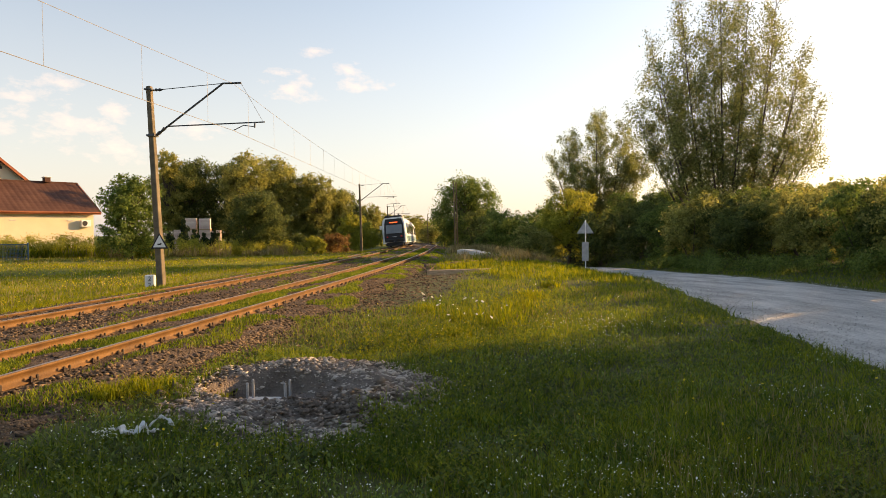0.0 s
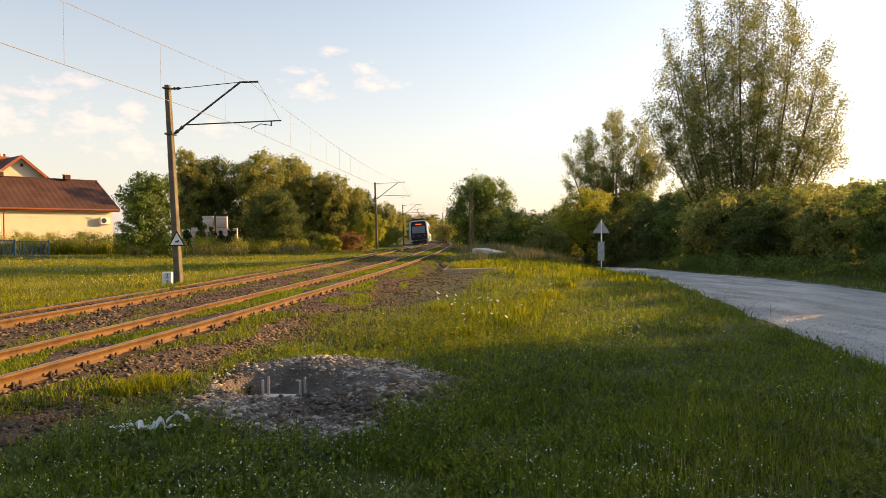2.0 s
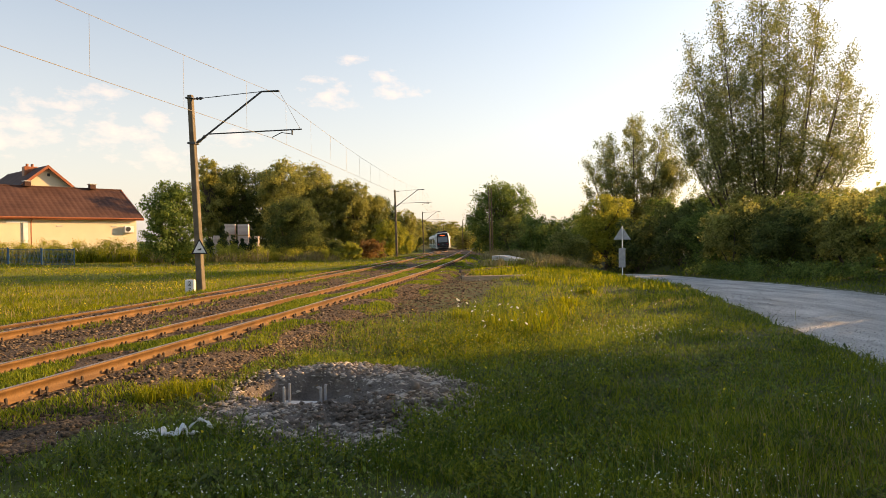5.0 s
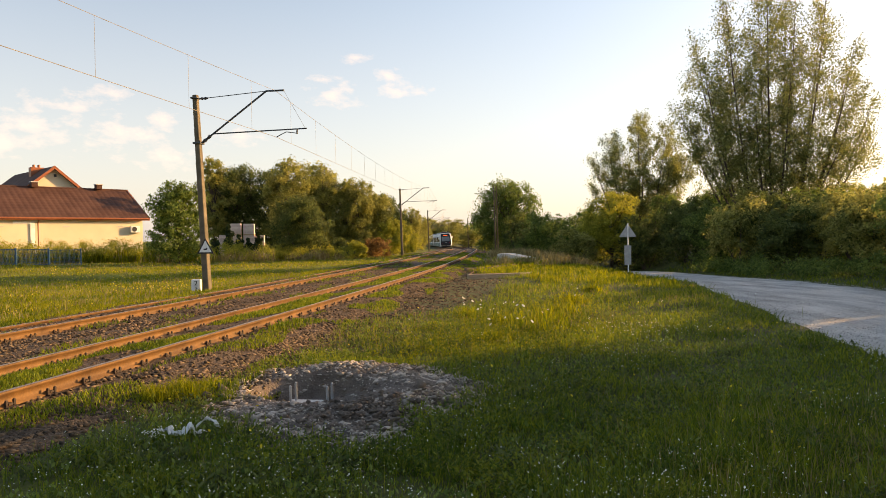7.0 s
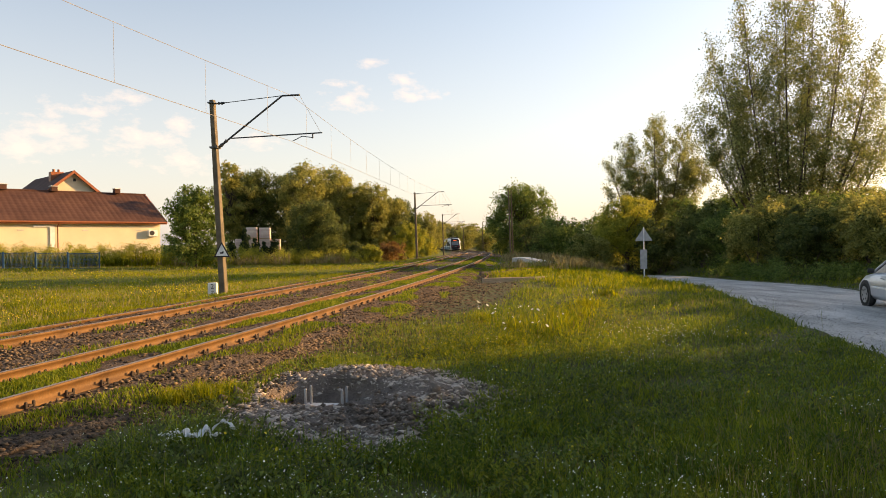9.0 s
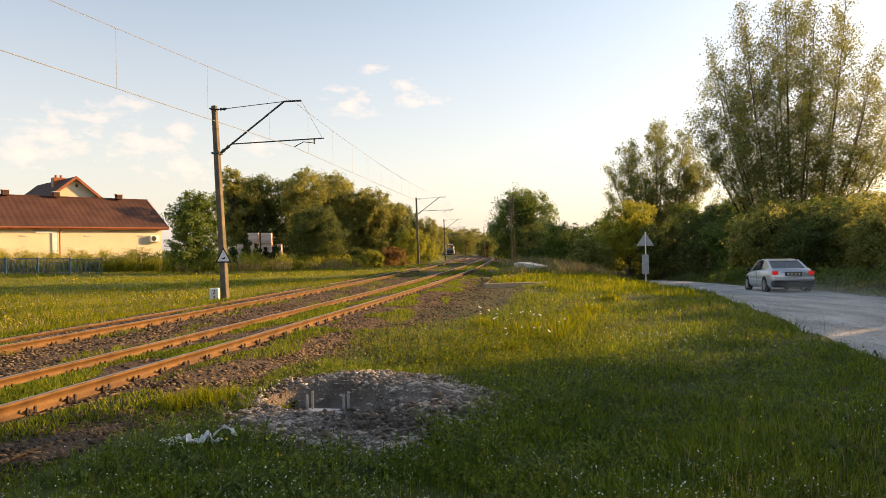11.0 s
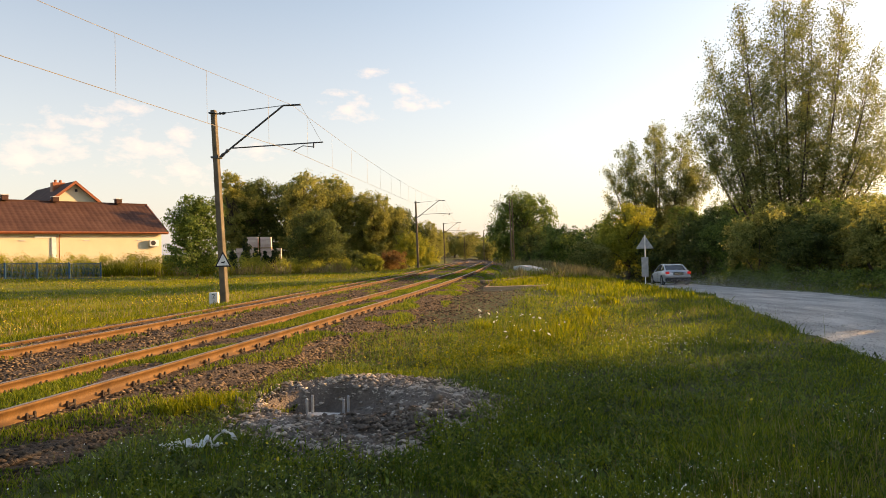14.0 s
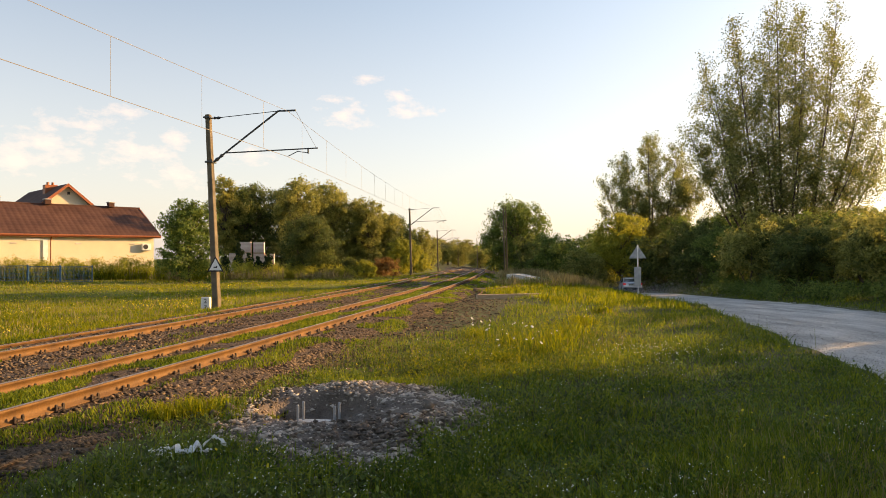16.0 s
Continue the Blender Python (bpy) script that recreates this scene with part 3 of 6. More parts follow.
# front row: lower the farther it stands from the crossing
# mostly out of view: added, with heights set to shade the foreground verge
row = [(y, float(np.interp(y, [0, 16.5, 17.5, 19.7, 24, 28, 40], [7.3, 7.3, 4.6, 3.6, 3.6, 3.7, 3.7]))) for y in np.arange(-0.3, 30.5, 1.9)]
for i, (y, h) in enumerate(row):
    k = i % 3
    sc = h * gh.uniform(0.92, 1.1) / KIND_H[k]
    copy_thing(hedge_kinds[k], pose(*drop(21.0 + gh.uniform(-0.5, 0.9), float(y), -0.1), 0, 0, gh.uniform(0, 360)) @ Matrix.Diagonal((min(sc, 1.05), min(sc, 1.05), sc, 1)))
# some olive shrubs (k = 2) put the hedge's sunlit patches into leaf colour
for x, y, k, h in ((24.5, 31.5, 1, 2.8), (25.5, 26.0, 0, 3.0), (22.6, 34.5, 2, 3.4), (24.0, 38.5, 2, 3.4), (21.6, 41.0, 0, 3.3), (25.8, 42.5, 1, 3.9), (22.8, 47.0, 0, 4.2), (27.0, 48.0, 1, 4.3), (21.6, 51.5, 1, 4.3), (26.3, 54.0, 2, 4.6), (31.0, 47.0, 2, 4.0), (31.5, 40.0, 1, 3.1), (29.5, 34.0, 0, 2.8), (36.0, 52.0, 1, 4.4),
                   (22.0, 58.0, 0, 5.2), (25.0, 61.5, 1, 5.0), (34.0, 60.0, 0, 5.0), (20.3, 64.0, 0, 5.0), (24.0, 68.0, 1, 5.5), (14.0, 66.0, 2, 3.8), (11.6, 76.0, 0, 4.2), (14.8, 80.0, 1, 5.2), (18.0, 84.0, 2, 5.4), (17.0, 72.0, 0, 4.6), (20.5, 75.0, 1, 5.8),
                   (12.4, 72.0, 1, 5.7), (11.6, 82.0, 0, 6.0), (23.5, 36.0, 0, 3.5), (23.8, 41.5, 2, 3.7), (24.2, 44.8, 0, 4.0), (27.5, 38.5, 1, 3.6), (28.0, 44.0, 2, 4.0), (27.5, 33.5, 2, 3.4), (24.0, 29.5, 0, 3.2), (40.0, 58.0, 1, 4.6), (38.0, 44.0, 2, 4.0), (46.0, 50.0, 0, 4.6), (16.5, 92.0, 0, 5.2), (22.0, 96.0, 1, 6.0), (28.0, 88.0, 0, 6.0), (29.5, 72.0, 1, 5.6), (33.5, 68.0, 0, 5.0), (43.0, 66.0, 1, 5.4)):
    sc = h / KIND_H[k]
    copy_thing(hedge_kinds[k], pose(*drop(x, y, -0.1), 0, 0, gh.uniform(0, 360)) @ Matrix.Diagonal((max(sc, 0.85) * gh.uniform(0.9, 1.15), max(sc, 0.85), sc, 1)))

# left group of trees beyond the meadow
tree("birch_tree", drop(-25.5, 84), round_blobs(5.0, 12.2, 1.5, 15, 51), 10.5, 0.16, 18000, 0.11, L_olive, "slender birch with drooping olive foliage", 51, group="copse beyond the meadow")
left_kind = tree("broadleaf_tree", drop(-24.0, 88), round_blobs(8.5, 11.3, 0.6, 20, 52), 9.5, 0.22, 21000, 0.12, L_dark, "dark broad tree in the copse beyond the meadow", 52, group="copse beyond the meadow")
left_kind2 = tree("broadleaf_tree", drop(-16.8, 84), round_blobs(7.5, 11.9, 0.5, 20, 53), 9.8, 0.2, 21000, 0.115, L_olive, "olive tree in the copse beyond the meadow", 53, group="copse beyond the meadow")
for x, y, k, s in ((-20.5, 92, 0, 0.98), (-13.0, 88, 1, 0.93), (-10.2, 90, 1, 0.84), (-27.0, 95, 0, 0.95), (-5.6, 96, 0, 0.72), (-7.8, 102, 1, 0.74), (-2.4, 112, 1, 0.6), (-4.5, 125, 0, 0.62), (-1.0, 140, 1, 0.62), (-6.0, 150, 0, 0.7), (-8.6, 88, 1, 0.8), (-6.0, 90, 1, 0.64), (-15.0, 93, 1, 1.05)):
    copy_thing((left_kind, left_kind2)[k], pose(*drop(x, y, -0.1), 0, 0, gh.uniform(0, 360)) @ Matrix.Diagonal((s, s, s * gh.uniform(0.95, 1.06), 1)))
bush("round_bush", drop(-12.8, 71), 6.8, 6.2, 26000, 0.085, L_dark, "large round dark bush at the meadow's edge", 61)
tree("walnut_tree", drop(-20.6, 58), round_blobs(5.9, 6.6, 0.1, 16, 62), 5.2, 0.12, 17000, 0.10, L_mid, "small leafy tree in front of the house", 62)
bush("small_bush", drop(-7.2, 70), 2.6, 1.6, 5000, 0.07, L_yellow, "low yellow-green bush beside the copse", 63)
bush("small_bush", drop(-9.2, 71), 3.4, 1.8, 6000, 0.07, L_dark, "low dark bush beside the copse", 64)
bush("russet_bush", drop(-5.3, 72), 3.4, 1.8, 6000, 0.07, L_rusty, "low russet-leaved bush beside the copse", 65)
track_kind = bush("track_bush", drop(-4.2, 84), 4.4, 4.2, 8000, 0.09, L_yellow, "bright green bush beside the railway line", 66)
for x, y, s in ((-3.6, 92, 0.9), (-3.2, 103, 0.85), (-2.6, 118, 0.8), (-2.6, 135, 0.9), (-4.2, 160, 1.1), (-5.0, 185, 1.2), (6.5, 205, 1.2), (11.5, 180, 1.1), (12.5, 150, 1.0), (14.0, 128, 0.9), (4.0, 235, 1.5), (-3.0, 225, 1.5), (9.0, 240, 1.7), (0.5, 255, 1.8)):
    copy_thing(track_kind if y < 178 else left_kind2, pose(*drop(x, y, -0.1), 0, 0, gh.uniform(0, 360)) @ Matrix.Diagonal((s, s, s * (1.0 if y < 178 else 0.45), 1)))

# wooded hills far off
def far_wood(name, x0, x1, y0, y1, n, hmin, hmax, seed, label):
    g = np.random.default_rng(seed)
    xs, ys_ = g.uniform(x0, x1, n), g.uniform(y0, y1, n)
    blobs = [(x, y, float(ground_z(x, y)) + h * 0.5, h * 0.42, h * 0.42, h * 0.5) for x, y, h in zip(xs, ys_, g.uniform(hmin, hmax, n))]
    ob = new(name, leaf_mesh(name, blobs, n * 240, 0.5, L_mid, seed, 0.3))
    return tagged(ob, label, "wood", kind="stuff")


far_wood("far_wood", -60, 130, 290, 420, 150, 6.5, 9.5, 71, "distant mixed woodland beyond the line")
far_wood("far_wood", 55, 210, 120, 220, 130, 6, 10, 72, "wooded slope rising behind the hedge")
far_wood("far_wood", -150, -78, 110, 180, 40, 8, 11, 73, "distant trees behind the house")


# ---- overhead line masts ----
def mast(at, height, lean, along, arm=True, label="", wide=1.0):
    e = thing("line_mast", at, along, label, "mast", "overhead line masts")
    m = pose(0, 0, 0, 0, -lean, 0)
    bm = bmesh.new()
    box(bm, (0, 0, height / 2 - 0.2), (0.24 * wide, 0.28 * wide, height + 0.4), 0.02)
    for v in bm.verts:
        k = 1 - 0.32 * max(0, v.co.z) / height
        v.co.x, v.co.y = v.co.x * k, v.co.y * k
    part("post", bm, M_pole, e, "weathered concrete post").matrix_basis = m
    if arm:
        h = height
        lx = -math.sin(radians(lean)) * h
        part("clamp", boxed((lx, 0, h - 0.12), (0.26, 0.3, 0.06), 0.01), M_steel, e)
        part("clamp", boxed((lx * 0.73, 0, h - 1.75), (0.3, 0.34, 0.07), 0.01), M_steel, e)
        part("insulator", tubed([(lx + 0.1, 0, h - 0.14), (lx + 0.2, 0, h - 0.14), (lx + 0.25, 0, h - 0.14), (lx + 0.32, 0, h - 0.14), (lx + 0.38, 0, h - 0.14), (lx + 0.5, 0, h - 0.13)], [0.02, 0.02, 0.06, 0.03, 0.06, 0.02], 8), M_steel, e)
        part("tie_rod", tubed([(lx + 0.45, 0, h - 0.13), (2.36, 0, h + 0.02)], 0.014, 6), M_steel, e)
        part("insulator", tubed([(lx * 0.73 + 0.12, 0, h - 1.75), (lx * 0.73 + 0.25, 0, h - 1.66), (lx * 0.73 + 0.34, 0, h - 1.6), (lx * 0.73 + 0.46, 0, h - 1.5)], [0.03, 0.07, 0.04, 0.07], 8), M_steel, e)
        part("cantilever_tube", tubed([(lx * 0.73 + 0.4, 0, h - 1.55), (2.38, 0, h + 0.02), (3.04, 0, h + 0.02)], 0.036, 8), M_steel, e)
        part("steady_arm", tubed([(0.35, 0, h - 1.43), (3.86, 0, h - 1.36)], 0.024, 7), M_steel, e)
        part("drop_bracket", boxed((3.5, 0, h - 1.45), (0.05, 0.05, 0.2), 0.01), M_steel, e)
        part("registration_arm", tubed([(3.5, 0, h - 1.52), (3.1, 0, h - 1.46), (2.75, 0, h - 1.62)], 0.016, 6), M_steel, e)
        part("stay_wire", tubed([(3.04, 0, h), (3.8, 0, h - 1.35)], 0.006, 4), M_wire, e)
    return e


MASTS = [(-27, 7.2), (25.4, 7.2), (75, 7.2), (123, 7.2), (170, 7.2), (216, 7.2)]
MAST_AT = []
for i, (y, h) in enumerate(MASTS):
    p = (-8.0, 25.4) if i == 1 else (on_track(y, -7.55 - 0.0055 * max(0, y - 25)).x, y)
    s = math.degrees(math.atan(float(np.interp(y, TRACK_Y, TRACK_SLOPE))))
    z = -0.32 + float(rail_z(y))
    MAST_AT.append((p[0], p[1], z, h, s))
    mast((p[0], p[1], z), h, 2.5 if i == 1 else 1.2, -s, True, "leaning concrete mast with steel cantilever over the track")
for y, px_, h in ((85, 8.42, 8.4), (85.4, 8.75, 8.4), (115, 9.6, 6.9), (150, 8.95, 6.9), (200, 6.4, 6.9)):
    mast((px_, y, float(ground_z(px_, y)) - 0.1), h, 1.0, 0, False, "bare old concrete mast on the far side of the tracks", 0.75)

# contact and carrying wires with droppers
wire = thing("overhead_wire", (0, 0, 0), 0, "contact wire hung from a carrying cable by droppers", "wire")
for (x0, y0, z0, h, s0), (x1, y1, z1, _, s1) in zip(MAST_AT, MAST_AT[1:]):
    a = Vector((x0 + 2.72 * math.cos(radians(s0)), y0 - 2.72 * math.sin(radians(s0)), z0))
    b = Vector((x1 + 2.72 * math.cos(radians(s1)), y1 - 2.72 * math.sin(radians(s1)), z1))
    top = lambda t: a.lerp(b, t) + Vector((0, 0, h + 0.02 - 0.5 * 4 * t * (1 - t)))
    low = lambda t: a.lerp(b, t) + Vector((0, 0, h - 1.63))
    part("carrying_cable", tubed([top(k / 24) for k in range(25)], 0.007, 5), M_wire, wire)
    part("contact_wire", tubed([low(k / 2) for k in range(3)], 0.0085, 5), M_wire, wire)
    for k in range(14):
        t = (k + 0.5) / 14
        part("dropper", tubed([top(t), low(t)], 0.0045, 4), M_wire, wire)


# ---- the house ----
def house():
    U, V = Vector((0.697, 0.717, 0)), Vector((-0.717, 0.697, 0))
    corner = Vector((-30.3, 74.8, 0))
    e = thing("house", (corner.x, corner.y, -0.2), math.degrees(math.atan2(U.y, U.x)), "long cream house with brown tiled roof behind the fence", "house")
    # local x runs along the wall towards the corner, y back from the wall
    L, D, EZ, RZ_ = 34.0, 10.0, 4.55, 7.5
    bm = bmesh.new()
    prism(bm, [(0, 0), (D, 0), (D, EZ), (D / 2, RZ_ - 0.12), (0, EZ)], -L, 0)
    for v in bm.verts:
        v.co = Vector((v.co.y, v.co.x, v.co.z))
    part("wall", bm, M_wall, e, "cream plastered walls")
    slope = math.hypot(D / 2 + 0.55, (RZ_ - EZ) * (D / 2 + 0.55) / (D / 2))
    ang = math.atan2(RZ_ - EZ, D / 2)
    # ribbed tile sheets on both slopes
    for side in (1, -1):
        nx, ny = 190, 36
        vs = np.zeros((nx, ny, 3))
        i = np.arange(nx)[:, None]
        j = np.arange(ny)[None, :]
        xx = -L - 0.5 + (L + 1.1) * i / (nx - 1) + 0 * j
        tt = j / (ny - 1)
        rows = (j % 3) / 3
        ridge = 0.03 * np.cos(i * math.pi / 1.5) + 0.045 * (1 - rows)
        dist = slope * tt
        yy = D / 2 - side * dist * math.cos(ang) + 0 * i
        zz = RZ_ - dist * math.sin(ang) + ridge
        vs[..., 0], vs[..., 1], vs[..., 2] = xx, yy, zz
        idx = np.arange(nx * ny).reshape(nx, ny)
        f = np.stack([idx[:-1, :-1], idx[1:, :-1], idx[1:, 1:], idx[:-1, 1:]], -1).reshape(-1, 4)
        share("roof_slope", mesh_np("roof_slope", vs.reshape(-1, 3), f, M_roof), e, label="brown metal tile roofing")
    part("ridge_cap", tubed([(-L - 0.5, D / 2, RZ_ + 0.02), (0.6, D / 2, RZ_ + 0.02)], 0.11, 8), M_roof, e)
    part("fascia", boxed((-L / 2, -0.52, EZ - 0.42), (L + 1.1, 0.04, 0.24), 0.01), M_gutter, e, "copper-brown eaves board")
    part("gutter", tubed([(-L - 0.5, -0.62, EZ - 0.36), (0.5, -0.62, EZ - 0.36)], 0.085, 8), M_gutter, e, "copper-brown gutter")
    part("soffit", boxed((-L / 2, -0.26, EZ - 0.5), (L, 0.5, 0.04)), M_gutter, e)
    bm = bmesh.new()
    tube(bm, [(0.52, -0.5, EZ - 0.38), (0.52, D / 2, RZ_ + 0.0)], 0.09, 6)
    part("verge_board", bm, M_gutter, e)
    for x in (-10.11,):
        part("downpipe", tubed([(x, -0.6, EZ - 0.4), (x, -0.14, EZ - 0.8), (x, -0.12, 0.1)], 0.06, 8), M_gutter, e, "copper-brown downpipe")
        part("cable_duct", boxed((x - 0.45, -0.05, EZ / 2 - 0.35), (0.42, 0.1, EZ - 0.7), 0.01), M_white, e, "white boxed duct")
        part("cable_duct", boxed((x - 1.35, -0.05, EZ - 0.78), (1.5, 0.1, 0.2), 0.01), M_white, e, "white boxed duct")
    for x in (-13.26, -7.57, -2.32):
        part("wall_vent", boxed((x, -0.03, EZ - 1.15), (0.55, 0.08, 0.12), 0.01), M_concrete, e, "grey slot vent")
    ac = part("air_conditioner", boxed((-0.95, -0.3, EZ - 1.45), (0.95, 0.36, 0.68), 0.03), M_white, e, "white outdoor cooling unit")
    bm = bmesh.new()
    tube(bm, [(-1.07, -0.481, EZ - 1.45), (-1.07, -0.495, EZ - 1.45)], 0.26, 20)
    part("fan_grille", bm, M_trim, ac)
    part("bracket", boxed((-0.95, -0.22, EZ - 1.83), (0.8, 0.42, 0.05), 0.01), M_galv, ac)
    for x in (-13.52, -8.95, -2.66):
        st = part("roof_vent", boxed((x, D / 2 - 0.3, RZ_ + 0.25), (0.6, 0.6, 0.5), 0.03), M_roof, e)
        part("cowl", boxed((x, D / 2 - 0.3, RZ_ + 0.52), (0.72, 0.72, 0.09), 0.02), M_concrete, st)
    # the taller gabled wing behind
    cx, w, gz, pz = -6.84, 2.7, 6.6, 9.75
    bm = bmesh.new()
    prism(bm, [(cx - w, 0), (cx + w, 0), (cx + w, gz + 0.9), (cx, pz - 0.15), (cx - w, gz + 0.9)], D / 2 + 0.6, D + 8)
    part("wing_wall", bm, M_wall, e, "cream gabled wing")
    for s in (-1, 1):
        bm = bmesh.new()
        prism(bm, [(cx, pz + 0.06), (cx + s * (w + 0.55), gz + 0.45), (cx + s * (w + 0.55), gz + 0.29), (cx, pz - 0.1)], D / 2 + 0.1, D + 8.4)
        part("wing_roof", bm, M_roof, e, "brown tiled wing roof")
        bm = bmesh.new()
        prism(bm, [(cx, pz + 0.1), (cx + s * (w + 0.6), gz + 0.47), (cx + s * (w + 0.6), gz + 0.14), (cx, pz - 0.24)], D / 2 + 0.0, D / 2 + 0.1)
        part("barge_board", bm, M_gutter, e, "copper-brown barge board")
    part("gable_vent", boxed((cx + 0.2, D / 2 + 0.57, pz - 0.9), (0.25, 0.08, 0.3), 0.01), M_trim, e)
    ch = part("chimney", boxed((cx - 0.4, D - 0.6, pz - 0.55), (1.3, 0.8, 1.5), 0.03), M_gutter, e, "brown clad chimney")
    for dx in (-0.25, 0.25):
        part("chimney_pot", tubed([(cx - 0.4 + dx, D - 0.6, pz + 0.15), (cx - 0.4 + dx, D - 0.6, pz + 0.5)], 0.14, 10), M_gutter, ch)


house()


# ---- the fence ----
def fence():
    x, y = -28.2, 57.2
    for k in range(9):
        e = thing("fence_panel", (x - 2.5 * k, y - 0.24 * k, float(ground_z(x - 2.5 * k, y)) - 0.05), 5.5, "blue painted steel mesh fence panel", "fence", "blue fence along the garden")
        w, h = 2.45, 1.4
        for px_ in (0, -w):
            part("post", boxed((px_, 0, h / 2), (0.08, 0.08, h + 0.1), 0.01), M_blue, e)
        for pz_ in (0.12, h - 0.06):
            part("rail", boxed((-w / 2, 0, pz_), (w - 0.08, 0.05, 0.06), 0.008), M_blue, e)
        bm = bmesh.new()
        for q in range(24):
            box(bm, (-0.1 - (w - 0.2) * q / 23, 0, h / 2 + 0.02), (0.012, 0.012, h - 0.22))
        for q in range(11):
            box(bm, (-w / 2, 0.012, 0.2 + (h - 0.34) * q / 10), (w - 0.1, 0.01, 0.012))
        part("mesh_infill", bm, M_blue, e)


fence()


# ---- pallets of bricks and thujas ----
def pallet(x, y, z0, stack, rz):
    e = thing("brick_pallet", drop(x, y, z0), rz, "shrink-wrapped stack of pale bricks on pallets", "pallet", "brick stacks behind the meadow")
    for k in range(stack):
        part("pallet_base", boxed((0, 0, 0.07 + 1.25 * k), (1.2, 1.0, 0.13), 0.01), M_wood, e)
        for r in range(6):
            part("brick_course", boxed((0, 0, 0.23 + 1.25 * k + 0.185 * r), (1.14, 0.94, 0.178), 0.012), M_brickpack, e)


for x, y, s in ((-20.9, 76.5, 3), (-19.5, 76.7, 3), (-18.5, 77.1, 2), (-22.3, 77.2, 2)):
    pallet(x, y, 0, s, 8)
thuja = thing("thuja", drop(-19.05, 74.5), 0, "slim dark green columnar thuja", "conifer", "row of thujas")
part("trunk", tubed([(0, 0, -0.1), (0, 0, 1.7)], [0.05, 0.01], 6), M_bark, thuja)
share("crown", leaf_mesh("crown", [(0, 0, 0.35, 0.42, 0.42, 0.4), (0, 0, 0.9, 0.46, 0.46, 0.5), (0, 0, 1.45, 0.36, 0.36, 0.5), (0, 0, 1.95, 0.18, 0.18, 0.35)], 4200, 0.07, L_thuja, 81, 0.3), thuja)
for x, y, s in ((-21.1, 74.6, 1.6), (-18.0, 74.6, 1.3), (-19.95, 74.3, 1.15), (-22.6, 74.6, 1.0)):
    copy_thing(thuja, pose(*drop(x, y), 0, 0, 40 * s) @ Matrix.Diagonal((1.1, 1.1, s, 1)))


# ---- signs ----
def tri(bm, cx, cz, w, h, y0, y1):
    return prism(bm, [(cx - w / 2, cz), (cx + w / 2, cz), (cx, cz + h)], y0, y1)


sg = thing("rail_sign", (-7.93, 25.02, 1.13), -6, "white triangular railway sign with black border on the mast", "sign")
part("backplate", tri(bmesh.new(), 0, 0, 0.62, 0.56, 0.0, 0.012), M_black, sg, "black border")
part("face", tri(bmesh.new(), 0, 0.05, 0.46, 0.42, -0.006, 0.0), M_white, sg, "white face")
bm = boxed((0, -0.01, 0.155), (0.13, 0.006, 0.05), 0.004)
box(bm, (0.05, -0.01, 0.19), (0.05, 0.006, 0.04), 0.004)
part("emblem", bm, M_black, sg, "small black locomotive shape")
part("strap", boxed((0.02, 0.05, 0.2), (0.3, 0.03, 0.04), 0.005), M_galv, sg)

km = thing("distance_marker", (-8.56, 25.9, float(ground_z(-8.56, 25.9)) - 0.02), 4, "white concrete distance marker post beside the mast", "marker")
bm = boxed((0, 0, 0.26), (0.34, 0.2, 0.56), 0.03)
part("block", bm, M_white, km)


def digits(text, size, at, parent, material):
    cu = bpy.data.curves.new("digit", "FONT")
    cu.body, cu.size, cu.extrude, cu.align_x = text, size, 0.003, "CENTER"
    ob = new("digit", cu)
    dg = bpy.context.evaluated_depsgraph_get()
    me = bpy.data.meshes.new_from_object(ob.evaluated_get(dg))
    bpy.data.objects.remove(ob)
    me.materials.clear()
    me.materials.append(material)
    return share("digit", me, parent, pose(*at, 90, 0, 0))


digits("2", 0.24, (0, -0.104, 0.32), km, M_black)
digits("7", 0.2, (0, -0.104, 0.10), km, M_black)

rs = thing("road_sign", drop(11.45, 39.3), -6, "back of a grey triangular road sign on a post", "sign")
part("post", tubed([(0, 0, -0.2), (0, 0, 3.02)], 0.03, 10), M_white, rs, "pale painted post")
part("triangle", tri(bmesh.new(), 0, 2.24, 0.98, 0.76, 0.034, 0.048), M_galv, rs, "grey sheet-metal triangle")
part("clamp", boxed((0, 0.01, 2.5), (0.12, 0.08, 0.05), 0.01), M_galv, rs)
bp_ = part("lower_plate", boxed((-0.02, -0.03, 1.2), (0.36, 0.015, 1.1), 0.004), M_galv, rs, "tall narrow grey plate")
part("edge_fold", boxed((-0.2, -0.02, 1.2), (0.015, 0.04, 1.1), 0.003), M_galv, bp_)
part("edge_fold", boxed((0.16, -0.02, 1.2), (0.015, 0.04, 1.1), 0.003), M_galv, bp_)


